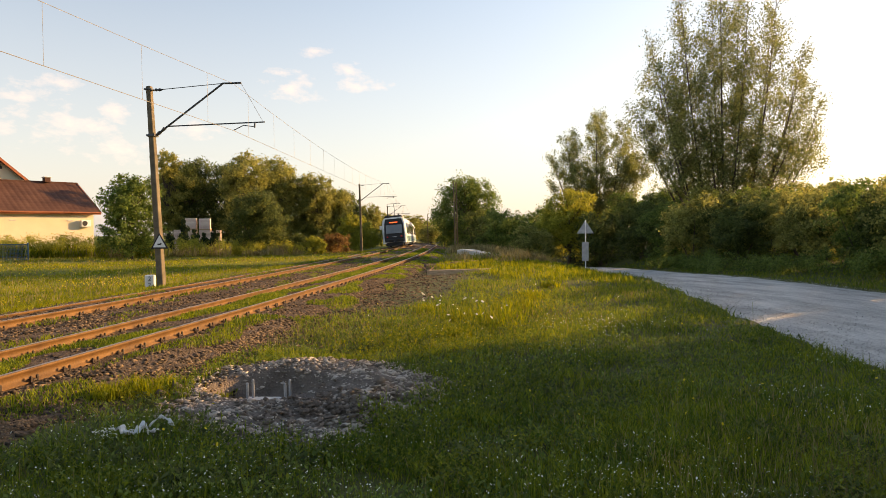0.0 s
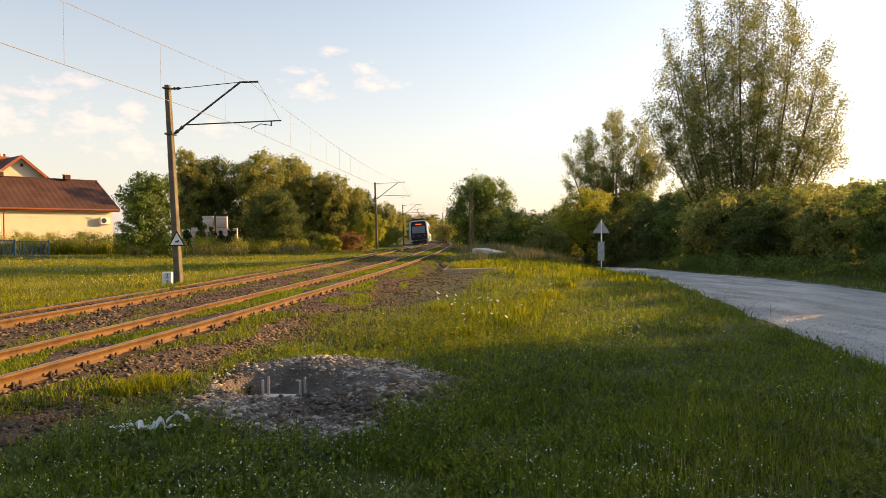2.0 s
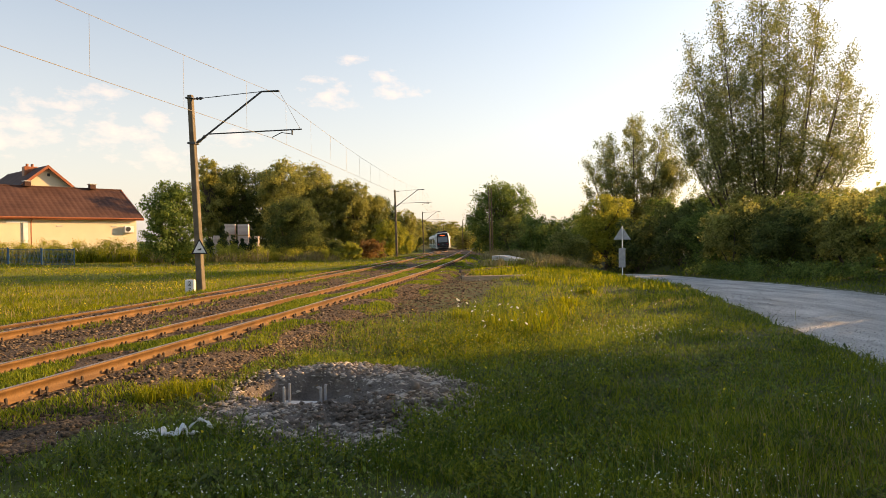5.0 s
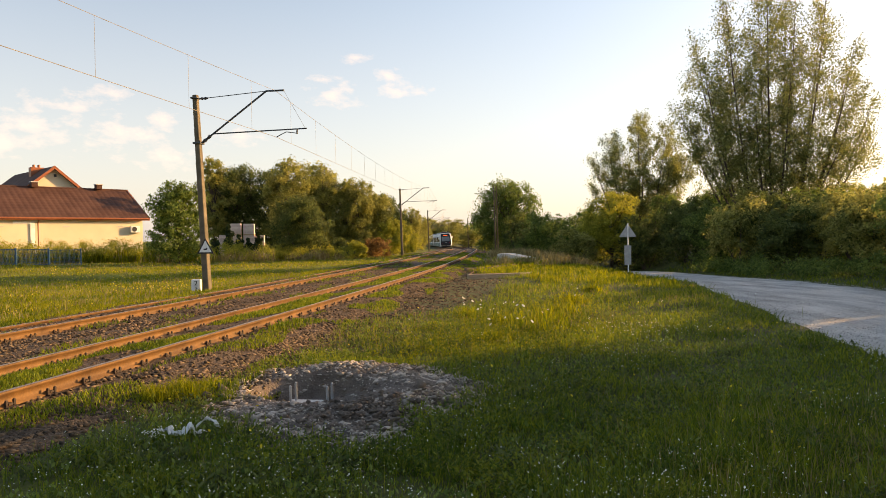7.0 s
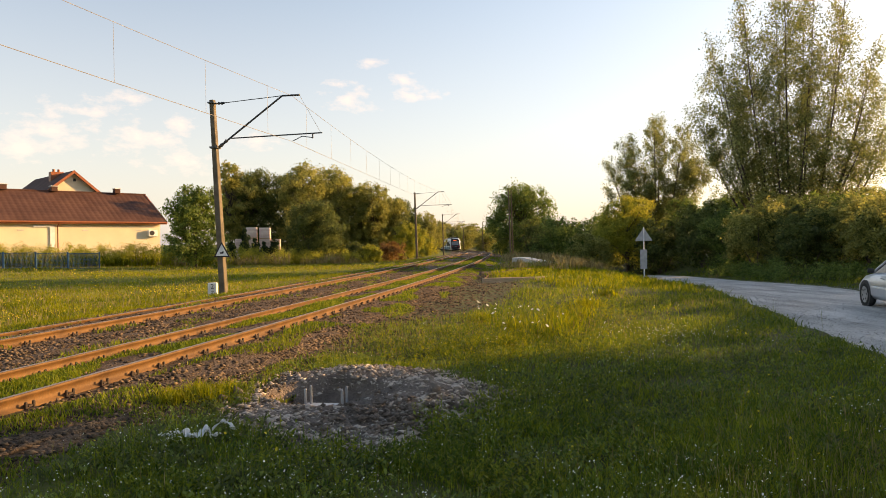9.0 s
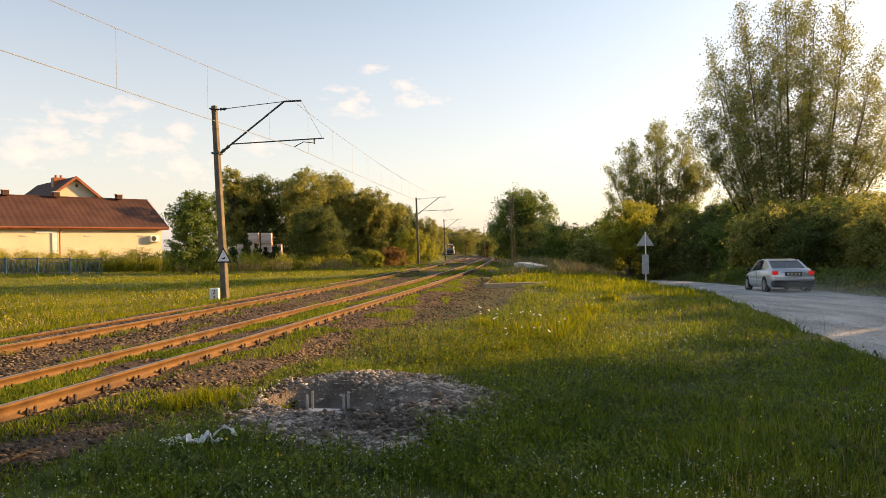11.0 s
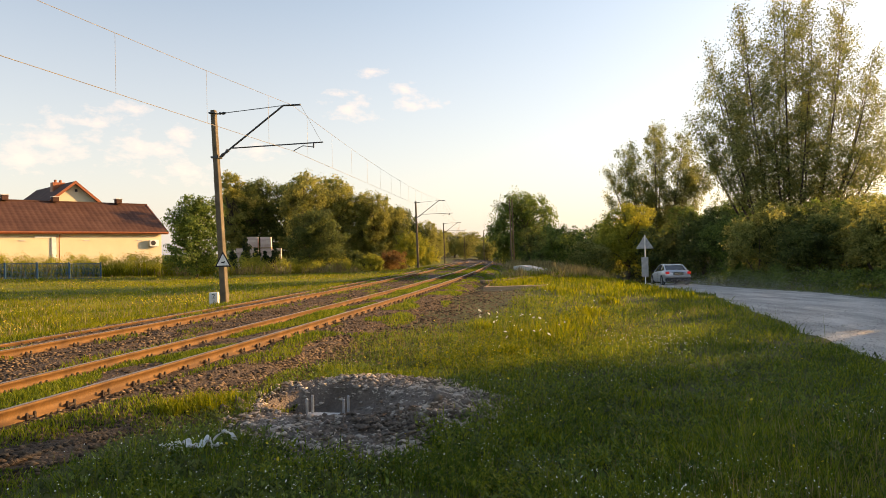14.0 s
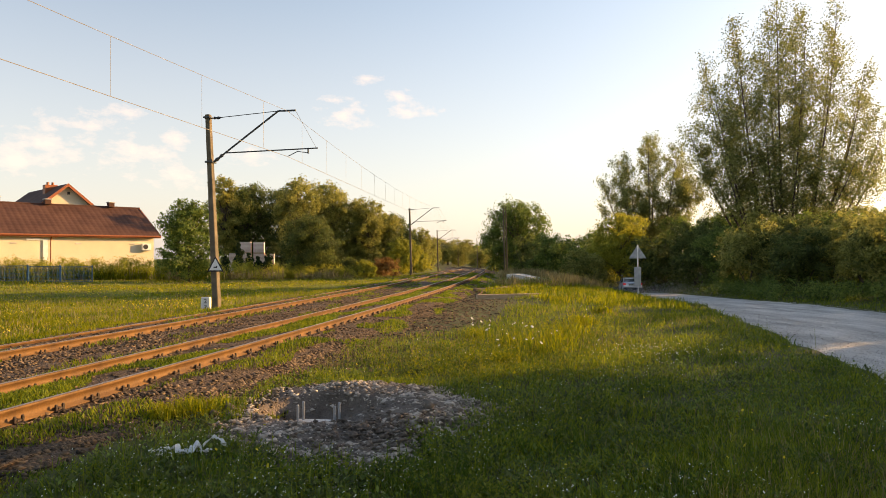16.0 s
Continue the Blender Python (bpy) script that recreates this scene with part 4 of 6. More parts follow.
# ---- railcars ----
def railcar(tail):
    e = thing("railcar", (0, 0, 0), 0, "white and teal electric railcar" + (" with dark glazed rear end" if tail else ""), "train", "railcars of the departing train")
    Lc, W2, H0, H1 = 19.6, 1.38, 0.45, 3.45
    sec = [(-W2, H0), (W2, H0), (W2 + 0.02, 1.2), (W2, 2.6), (W2 - 0.16, H1 - 0.22), (W2 - 0.5, H1), (-W2 + 0.5, H1), (-W2 + 0.16, H1 - 0.22), (-W2, 2.6), (-W2 - 0.02, 1.2)]
    y0 = 0.55 if tail else 0.0
    part("body", prism(bmesh.new(), sec, y0, Lc), M_white, e, "white body shell")
    part("underframe", boxed((0, Lc / 2, 0.42), (2.3, Lc - 1.5, 0.4), 0.03), M_trim, e)
    for s in (-1, 1):
        part("navy_band", boxed((s * (W2 + 0.012), Lc / 2 + 0.5, 0.85), (0.02, Lc - 1.2, 0.7), 0.0), M_teal, e, "teal lower band")
        part("window_band", boxed((s * (W2 + 0.006), Lc / 2 + 0.6, 2.1), (0.02, Lc - 1.6, 1.25), 0.0), M_navy, e, "dark window band")
        for k in range(6):
            part("window", boxed((s * (W2 + 0.012), 2.6 + 2.85 * k, 2.05), (0.03, 1.9 if k % 2 else 1.2, 1.0), 0.01), M_glass, e, "dark tinted window")
        for k in (0, 1):
            dr = part("door", boxed((s * (W2 + 0.02), 5.3 + 8.6 * k, 1.65), (0.03, 1.3, 2.1), 0.01), M_navy, e, "navy sliding door")
            part("door_glass", boxed((s * (W2 + 0.04), 5.3 + 8.6 * k, 1.95), (0.012, 1.0, 1.1), 0.005), M_glass, dr)
    part("roof_equipment", boxed((0, 5.5, H1 + 0.14), (1.7, 4.5, 0.3), 0.06), M_galv, e, "grey roof boxes")
    part("roof_equipment", boxed((0, 13.2, H1 + 0.12), (1.6, 3.4, 0.26), 0.06), M_galv, e, "grey roof boxes")
    for y in (3.0, Lc - 3.0):
        bg = part("bogie", boxed((0, y, 0.42), (2.0, 2.6, 0.3), 0.05), M_trim, e)
        for s in (-0.72, 0.72):
            for dy in (-0.9, 0.9):
                part("wheel", tubed([(s - 0.06, y + dy, 0.36), (s + 0.06, y + dy, 0.36)], 0.36, 16), M_clip, bg)
    if tail:
        # raked, rounded end
        bm = bmesh.new()
        end = [(x * 0.9, z) for x, z in sec]
        a = [bm.verts.new((x, 0.12 + 0.16 * max(0, z - 1.2), z)) for x, z in end]
        b = [bm.verts.new((x, y0, z)) for x, z in sec]
        n = len(sec)
        for i in range(n):
            bm.faces.new((a[i], a[(i + 1) % n], b[(i + 1) % n], b[i]))
        bm.faces.new(a[::-1])
        part("cab_end", bm, M_white, e, "white rounded cab end")
        pane = [(-1.12, 0.62), (1.12, 0.62), (1.16, 1.25), (1.08, 2.75), (0.92, 3.28), (-0.92, 3.28), (-1.08, 2.75), (-1.16, 1.25)]
        bm = bmesh.new()
        a = [bm.verts.new((x, 0.085 + 0.16 * max(0, z - 1.2), z)) for x, z in pane]
        b = [bm.verts.new((x, 0.2 + 0.16 * max(0, z - 1.2), z)) for x, z in pane]
        for i in range(len(pane)):
            bm.faces.new((a[i], a[(i + 1) % len(pane)], b[(i + 1) % len(pane)], b[i]))
        bm.faces.new(a[::-1])
        part("dark_mask", bm, M_black, e, "glossy black end panel")
        part("windscreen", boxed((0, 0.19, 2.08), (1.86, 0.03, 1.02), 0.02, pose(0, 0, 0, -9, 0, 0)), M_screen, e, "sloping windscreen with sky reflection in its colour")
        ds = part("destination_display", boxed((0, 0.31, 2.86), (1.1, 0.04, 0.24), 0.01, pose(0, 0, 0, -9, 0, 0)), M_black, e)
        part("lit_text_bar", boxed((0, 0.282, 2.86), (0.92, 0.02, 0.11), 0.004, pose(0, 0, 0, -9, 0, 0)), M_amber, ds, "glowing orange text bar")
        for s in (-1, 1):
            part("tail_lamp", boxed((s * 0.8, 0.06, 1.22), (0.17, 0.05, 0.10), 0.02), M_red, e, "red tail lamp")
            mr = part("rear_camera_arm", boxed((s * 1.52, 0.75, 2.35), (0.3, 0.1, 0.42), 0.04), M_white, e, "white mirror housing")
            part("bracket", boxed((s * 1.4, 0.75, 2.5), (0.1, 0.06, 0.06), 0.01), M_trim, mr)
        part("emblem_bar", boxed((0, 0.075, 1.2), (0.5, 0.02, 0.06), 0.004), M_galv, e)
        part("bumper", boxed((0, 0.1, 0.78), (2.1, 0.3, 0.34), 0.06), M_trim, e, "black lower valance")
        cp = part("coupler", boxed((0, -0.1, 0.62), (0.34, 0.45, 0.28), 0.05), M_clip, e, "dark automatic coupler")
        part("coupler_face", boxed((0, -0.34, 0.62), (0.26, 0.06, 0.2), 0.02), M_steel, cp)
        part("roof_fairing", boxed((0, 1.6, H1 + 0.1), (2.0, 2.0, 0.24), 0.08), M_trim, e, "dark roof fairing")
        for q in (-0.6, 0.6):
            part("roof_insulator", tubed([(q, 1.2, H1 + 0.2), (q, 1.2, H1 + 0.32), (q, 1.2, H1 + 0.46)], [0.07, 0.1, 0.06], 8), M_steel, e)
        part("snow_plough", boxed((0, 0.2, 0.36), (1.9, 0.25, 0.4), 0.05), M_trim, e)
        for s in (-0.45, 0.45):
            part("buffer", tubed([(s, 0.02, 0.8), (s, -0.12, 0.8)], 0.11, 12), M_clip, e)
        pg = part("pantograph", tubed([(-0.5, 3.0, H1 + 0.1), (0.5, 3.0, H1 + 0.1)], 0.04, 6), M_steel, e, "raised steel pantograph")
        part("lower_arm", tubed([(0, 3.0, H1 + 0.1), (0, 4.4, H1 + 0.85)], 0.035, 6), M_steel, pg)
        part("upper_arm", tubed([(0, 4.4, H1 + 0.85), (0, 3.1, H1 + 1.7)], 0.028, 6), M_steel, pg)
        part("contact_strip", tubed([(-0.8, 3.1, H1 + 1.62), (-0.6, 3.1, H1 + 1.72), (0.6, 3.1, H1 + 1.72), (0.8, 3.1, H1 + 1.62)], 0.025, 6), M_steel, pg)
    return e


railcars = [railcar(True), railcar(False), railcar(False)]


# ---- the car ----
def saloon():
    e = thing("car", (0, 0, 0), 0, "silver four-door saloon car driving away on gravel", "car")
    # built with its rear at y = 0 and its nose at y = 4.5; stations: y, half width, sill, waist
    st = [(0.0, 0.70, 0.42, 0.90), (0.06, 0.80, 0.30, 1.00), (0.35, 0.87, 0.24, 1.03), (1.0, 0.885, 0.22, 1.01), (2.2, 0.885, 0.22, 0.96), (3.2, 0.88, 0.22, 0.92), (4.0, 0.86, 0.24, 0.80), (4.4, 0.76, 0.28, 0.68), (4.52, 0.60, 0.36, 0.58)]
    bm = bmesh.new()
    rings = []
    for y, w, z0, z1 in st:
        zm = (z0 + z1) / 2
        prof = [(-w * 0.9, z0), (w * 0.9, z0), (w, z0 + 0.12), (w * 1.0, zm + 0.05), (w * 0.96, z1 - 0.12), (w * 0.85, z1), (-w * 0.85, z1), (-w * 0.96, z1 - 0.12), (-w, zm + 0.05), (-w, z0 + 0.12)]
        rings.append([bm.verts.new((x, y, z)) for x, z in prof])
    n = 10
    for r0, r1 in zip(rings, rings[1:]):
        for k in range(n):
            bm.faces.new((r0[k], r0[(k + 1) % n], r1[(k + 1) % n], r1[k]))
    bm.faces.new(rings[0][::-1])
    bm.faces.new(rings[-1])
    part("body", bm, M_silver, e, "silver painted body", smooth=True)
    # cabin: glass house with roof
    cab = [(0.55, 0.70, 1.00), (1.30, 0.60, 1.38), (1.75, 0.60, 1.43), (2.45, 0.60, 1.41), (3.45, 0.70, 0.93)]
    bm = bmesh.new()
    rings = [[bm.verts.new((x, y, z)) for x, z in ((-0.74, 0.9), (0.74, 0.9), (w, zt), (-w, zt))] for y, w, zt in cab]
    for r0, r1 in zip(rings, rings[1:]):
        for k in range(4):
            bm.faces.new((r0[k], r0[(k + 1) % 4], r1[(k + 1) % 4], r1[k]))
    bm.faces.new(rings[0][::-1])
    bm.faces.new(rings[-1])
    part("window_glass", bm, M_glass, e, "dark tinted windows")
    bm = bmesh.new()
    top = [(1.22, 0.6, 1.365), (1.45, 0.62, 1.42), (1.9, 0.62, 1.445), (2.4, 0.61, 1.425), (2.62, 0.6, 1.36)]
    rings = [[bm.verts.new((x, y, z)) for x, z in ((-w - 0.02, zt - 0.05), (w + 0.02, zt - 0.05), (w - 0.06, zt + 0.012), (-w + 0.06, zt + 0.012))] for y, w, zt in top]
    for r0, r1 in zip(rings, rings[1:]):
        for k in range(4):
            bm.faces.new((r0[k], r0[(k + 1) % 4], r1[(k + 1) % 4], r1[k]))
    bm.faces.new(rings[0][::-1])
    bm.faces.new(rings[-1])
    part("roof", bm, M_silver, e, "silver roof")
    for s in (-1, 1):
        part("pillar", tubed([(s * 0.72, 0.5, 0.98), (s * 0.615, 1.3, 1.385)], [0.055, 0.035], 6), M_silver, e)
        part("pillar", tubed([(s * 0.75, 2.15, 0.95), (s * 0.625, 2.05, 1.4)], 0.028, 6), M_trim, e)
        part("pillar", tubed([(s * 0.74, 3.42, 0.93), (s * 0.62, 2.5, 1.39)], 0.03, 6), M_silver, e)
        tl = part("tail_lamp", boxed((s * 0.70, 0.04, 0.84), (0.25, 0.14, 0.17), 0.03, pose(0, 0, 0, 0, 0, s * -8)), M_red, e, "lit red tail lamp")
        part("door_mirror", boxed((s * 0.96, 3.0, 0.98), (0.16, 0.1, 0.12), 0.03), M_trim, e)
        part("rub_strip", boxed((s * 0.888, 2.2, 0.55), (0.02, 2.0, 0.05), 0.006), M_white, e)
        for y in (1.55, 2.5):
            part("door_handle", boxed((s * 0.885, y, 0.80), (0.03, 0.16, 0.03), 0.008), M_silver, e)
        part("door_seam", boxed((s * 0.884, 2.1, 0.62), (0.012, 0.012, 0.66)), M_trim, e)
        for y in (0.95, 3.62):
            part("wheel_arch", tubed([(s * 0.80, y, 0.33), (s * 0.892, y, 0.33)], 0.37, 24), M_trim, e, "dark wheel arch")
    bmpr = part("rear_bumper", boxed((0, 0.02, 0.60), (1.64, 0.16, 0.17), 0.05), M_silver, e)
    part("lower_valance", boxed((0, 0.07, 0.38), (1.68, 0.26, 0.28), 0.06), M_trim, bmpr, "dark lower bumper")
    part("plate_recess", boxed((0, -0.012, 0.80), (0.66, 0.05, 0.18), 0.015), M_trim, e, "dark plate recess")
    pl = part("number_plate", boxed((0, -0.045, 0.79), (0.50, 0.02, 0.11), 0.004), M_plate, e, "pale number plate")
    for k in range(3):
        part("plate_bar", boxed((-0.15 + 0.15 * k, -0.058, 0.79), (0.1, 0.006, 0.055)), M_black, pl, "dark bar")
    part("boot_seam", boxed((0, -0.002, 0.87), (1.0, 0.012, 0.012)), M_trim, e)
    part("high_brake_light", boxed((0, 0.75, 1.06), (0.3, 0.03, 0.03), 0.004, pose(0, 0, 0, 40, 0, 0)), M_trim, e)
    part("exhaust", tubed([(-0.5, 0.02, 0.26), (-0.5, 0.3, 0.26)], 0.03, 8), M_clip, e)
    part("front_grille", boxed((0, 4.3, 0.5), (1.3, 0.3, 0.2), 0.05), M_trim, e)
    return e


car = saloon()
wheels = []
for s in (-1, 1):
    for y in (0.95, 3.62):
        w = part("wheel", tubed([(-0.1, 0, 0), (0.1, 0, 0)], 0.23, 20), M_galv, car, "alloy wheel")
        bm = bmesh.new()
        rings = []
        for x, r in ((-0.1, 0.21), (-0.1, 0.295), (-0.07, 0.315), (0.07, 0.315), (0.1, 0.295), (0.1, 0.21)):
            rings.append([bm.verts.new((x, r * math.cos(k * math.tau / 28), r * math.sin(k * math.tau / 28))) for k in range(28)])
        for r0, r1 in zip(rings, rings[1:] + rings[:1]):
            for k in range(28):
                bm.faces.new((r0[k], r0[(k + 1) % 28], r1[(k + 1) % 28], r1[k]))
        part("tyre", bm, M_tyre, w, "black rubber tyre")
        for k in range(6):
            a = k * math.tau / 6
            part("spoke_gap", boxed((0.102 * s, 0.14 * math.cos(a), 0.14 * math.sin(a)), (0.008, 0.05, 0.05), 0.0), M_trim, w)
        wheels.append((w, s * 0.80, y))


# ---- sleepers and rail fastenings ----
bm = boxed((0, 0, 0), (2.5, 0.25, 0.15), 0.015)
sleeper_mesh = bpy.data.meshes.new("sleeper")
bm.to_mesh(sleeper_mesh)
bm.free()
sleeper_mesh.materials.append(M_sleeper)
bm = bmesh.new()
for s in (-1, 1):
    box(bm, (s * 0.085, 0, 0.006), (0.07, 0.15, 0.014))
    box(bm, (s * 0.055, 0, 0.035), (0.07, 0.06, 0.022))
    for q in (-0.055, 0.055):
        tube(bm, [(s * 0.078, q, 0.0), (s * 0.078, q, 0.07), (s * 0.078, q, 0.085)], [0.017, 0.019, 0.012], 5)
clip_mesh = bpy.data.meshes.new("rail_fastening")
bm.to_mesh(clip_mesh)
bm.free()
clip_mesh.materials.append(M_clip)
for k in range(96):
    y = 4.6 + 0.6 * k
    s = -math.degrees(math.atan(float(np.interp(y, TRACK_Y, TRACK_SLOPE))))
    for mid, dz in ((-4.567, -0.03), (-0.717, -0.015)):
        p = on_track(y, mid - 0.036, dz - 0.25)
        ob = share("sleeper", sleeper_mesh, None, pose(p.x, p.y, p.z, 0, 1.2, s))
        tagged(ob, "weathered dark sleeper bedded in ballast", "sleeper", "sleepers under the tracks")
    for ob, (off, dz) in zip(rail_obs, OFFSETS):
        p = on_track(y, off - 0.036, dz - 0.172)
        share("rail_fastening", clip_mesh, ob, pose(p.x, p.y, p.z, 0, 0, s))


# ---- loose stone ----
def stones(name, pts, sizes, material, seed, label, flat=0.7):
    g = np.random.default_rng(seed)
    bm = bmesh.new()
    bmesh.ops.create_uvsphere(bm, u_segments=4, v_segments=2, radius=1.05)
    bv = np.array([tuple(v.co) for v in bm.verts])
    bf = np.array([[v.index for v in f.verts] for f in bm.faces])
    bm.free()
    n = len(pts)
    v = np.repeat(bv[None], n, 0) * g.uniform(0.6, 1.4, (n, len(bv), 1)) * g.uniform([0.7, 0.7, 0.5], [1.3, 1.1, 0.85], (n, 3))[:, None, :]
    a, t = g.uniform(0, math.tau, n), g.normal(0, 0.5, n)
    ca, sa, ct, st_ = np.cos(a)[:, None], np.sin(a)[:, None], np.cos(t)[:, None], np.sin(t)[:, None]
    x, y, z = v[..., 0], v[..., 1] * ct - v[..., 2] * st_, v[..., 1] * st_ + v[..., 2] * ct
    v = np.stack([x * ca - y * sa, x * sa + y * ca, z * flat], -1) * np.asarray(sizes)[:, None, None] + np.asarray(pts)[:, None, :]
    f = (bf[None] + (np.arange(n) * len(bv))[:, None, None]).reshape(-1, 3)
    ob = new(name, mesh_np(name, v.reshape(-1, 3), f, material))
    return tagged(ob, label, "stones", kind="stuff")


def bed_z(off):
    return np.interp(off, [p[0] for p in BED], [p[1] for p in BED])


def wave(x, y, s, p=0.0):
    """A soft patchy pattern between 0 and 1."""
    return 0.5 + 0.25 * (np.sin(x * s + 1.7 * np.sin(y * s * 0.8 + p)) + np.sin(y * s * 1.13 + 1.9 * np.sin(x * s * 0.7 + 2 * p)))


gs = np.random.default_rng(12)
n = 17000
yy = np.exp(gs.uniform(math.log(5.0), math.log(48), n))
off = gs.uniform(-8.0, 1.95, n)
off = np.where(gs.random(n) < 0.35, gs.uniform(0.1, 2.1, n), off)
pts = np.array([tuple(on_track(float(y), float(o), float(bed_z(o)))) for y, o in zip(yy, off)])
n2 = 8000
yy2 = np.exp(gs.uniform(math.log(6.0), math.log(44), n2))
of2 = 0.9 + np.abs(gs.normal(0, 1.25, n2)) * (0.45 * step(6.5, 9, yy2) + 0.75 * step(13, 20, yy2) * (1 - 0.6 * step(30, 40, yy2)))
x2 = rail_x(yy2) + of2
z2 = np.maximum(ground_z(x2, yy2), rail_z(yy2) + bed_z(np.clip(of2, 0, 1.9)) - 0.02 * (of2 > 1.5))
pts = np.concatenate([pts, np.stack([x2, yy2, z2 + 0.005], -1)])
yy, n = np.concatenate([yy, yy2]), n + n2
n3 = 9000
yy3 = np.exp(gs.uniform(math.log(8.0), math.log(42), n3))
of3 = np.where(gs.random(n3) < 0.75, gs.uniform(-3.75, -1.5, n3), gs.uniform(-5.2, -3.95, n3))
pts = np.concatenate([pts, np.array([tuple(on_track(float(a), float(b), float(bed_z(b)))) for a, b in zip(yy3, of3)])])
yy, n = np.concatenate([yy, yy3]), n + n3
stones("ballast_stones", pts, gs.uniform(0.016, 0.042, n) * (1 + yy / 50), M_stone, 13, "loose dark brown ballast stones along the rails")

# heap of rubble round the pit
n = 128
ang = np.linspace(0, math.tau, n, endpoint=False)
rad = np.linspace(0, 1, 56)
A, R = np.meshgrid(ang, rad, indexing="ij")
edge = heap_edge(A)
HX, HY = -1.05 + 1.6 * R * edge * np.cos(A), 8.55 + 1.9 * R * edge * np.sin(A)
HZ = ground_z(HX, HY) + 0.03 * (1 - R ** 4) - 0.05 * R ** 8 + np.random.default_rng(5).normal(0, 0.007, HX.shape)
i = np.arange(HX.size).reshape(HX.shape)
i2 = np.roll(i, -1, 0)
f = np.stack([i[:, :-1], i2[:, :-1], i2[:, 1:], i[:, 1:]], -1).reshape(-1, 4)
tagged(new("soil_heap", mesh_np("soil_heap", np.stack([HX, HY, HZ], -1).reshape(-1, 3), f, M_soil, True)), "dug grey-brown soil round an open foundation pit", "soil", kind="stuff")


def in_pit(x, y):
    return ((x + 1.5) / 0.72) ** 2 + ((y - 8.95) / 0.58) ** 2 < 1


n = 13000
r, a = np.sqrt(gs.random(n)) * 1.05, gs.uniform(0, math.tau, n)
r = r * heap_edge(a) * (1 + 0.25 * (gs.random(n) < 0.08))
px, py = -1.05 + 1.6 * r * np.cos(a), 8.55 + 1.9 * r * np.sin(a)
keep = (~in_pit(px, py)) | (gs.random(n) < 0.06)
keep &= gs.random(n) < (0.5 + 0.5 * step(-2.3, -0.9, px)) * (0.7 + 0.3 * wave(px, py, 3.1, 1.0))
px, py = px[keep], py[keep]
sz = np.exp(gs.normal(math.log(0.0165), 0.55, len(px))).clip(0.006, 0.06)
stones("rubble", np.stack([px, py, ground_z(px, py) + 0.02], -1), sz, M_rubble, 14, "pale broken stone and concrete rubble heaped by the pit")
n = 130
a = gs.uniform(0, math.tau, n)
r = gs.uniform(0.45, 1.0, n)
px, py = -1.05 + 1.6 * r * np.cos(a), 8.55 + 1.9 * r * np.sin(a)
px, py = px[~in_pit(px, py)], py[~in_pit(px, py)]
stones("rubble", np.stack([px, py, ground_z(px, py) + 0.045], -1), gs.uniform(0.028, 0.055, len(px)), M_rubble, 19, "flat broken concrete slabs on the rubble heap", 0.42)
n = 300
px, py = gs.normal(-0.75, 0.36, n), gs.normal(7.6, 0.28, n)
stones("rubble", np.stack([px, py, ground_z(px, py) + 0.04 + 0.05 * gs.random(n)], -1), np.exp(gs.normal(math.log(0.03), 0.4, n)).clip(0.01, 0.07), M_soil, 15, "dark earth clods at the foot of the heap")
for x, y, s in ((-2.62, 8.82, 0.08), (-2.75, 8.55, 0.07), (-0.25, 7.75, 0.09), (-0.1, 8.2, 0.08)):
    ob = stones("boulder", [drop(x, y, s * 0.5)], [s], M_rubble, int(1000 * s) + 20, "large rounded stone lying by the pit", 0.9)
    del ob["kind"]
    tagged(ob, category="stone")
n = 8000
yy = np.exp(gs.uniform(math.log(9), math.log(45), n))
sd = np.where(gs.random(n) < 0.65, -1, 1)
px = road_x(yy) + sd * (np.interp(yy, ROAD_Y, ROAD_HALF) - 0.02 - np.abs(gs.normal(0, 1.5, n)))
stones("road_gravel", np.stack([px, yy, road_z(yy) + 0.028], -1), gs.uniform(0.006, 0.024, n), M_road, 16, "loose gravel along the road edge")

# ---- foundation with four anchor bolts ----
fd = thing("mast_foundation", (-1.47, 8.66, -0.62), -9, "concrete foundation block with four steel anchor bolts in a pit", "foundation")
part("block", boxed((0, 0, 0.06), (0.66, 0.34, 0.24), 0.02), M_concrete, fd, "pale concrete block")
for x in (-0.235, 0.235):
    for y in (-0.1, 0.1):
        b = part("anchor_bolt", tubed([(x, y, 0.15), (x, y, 0.40), (x, y, 0.41)], [0.017, 0.017, 0.012], 10), M_galv, fd, "threaded steel bolt")


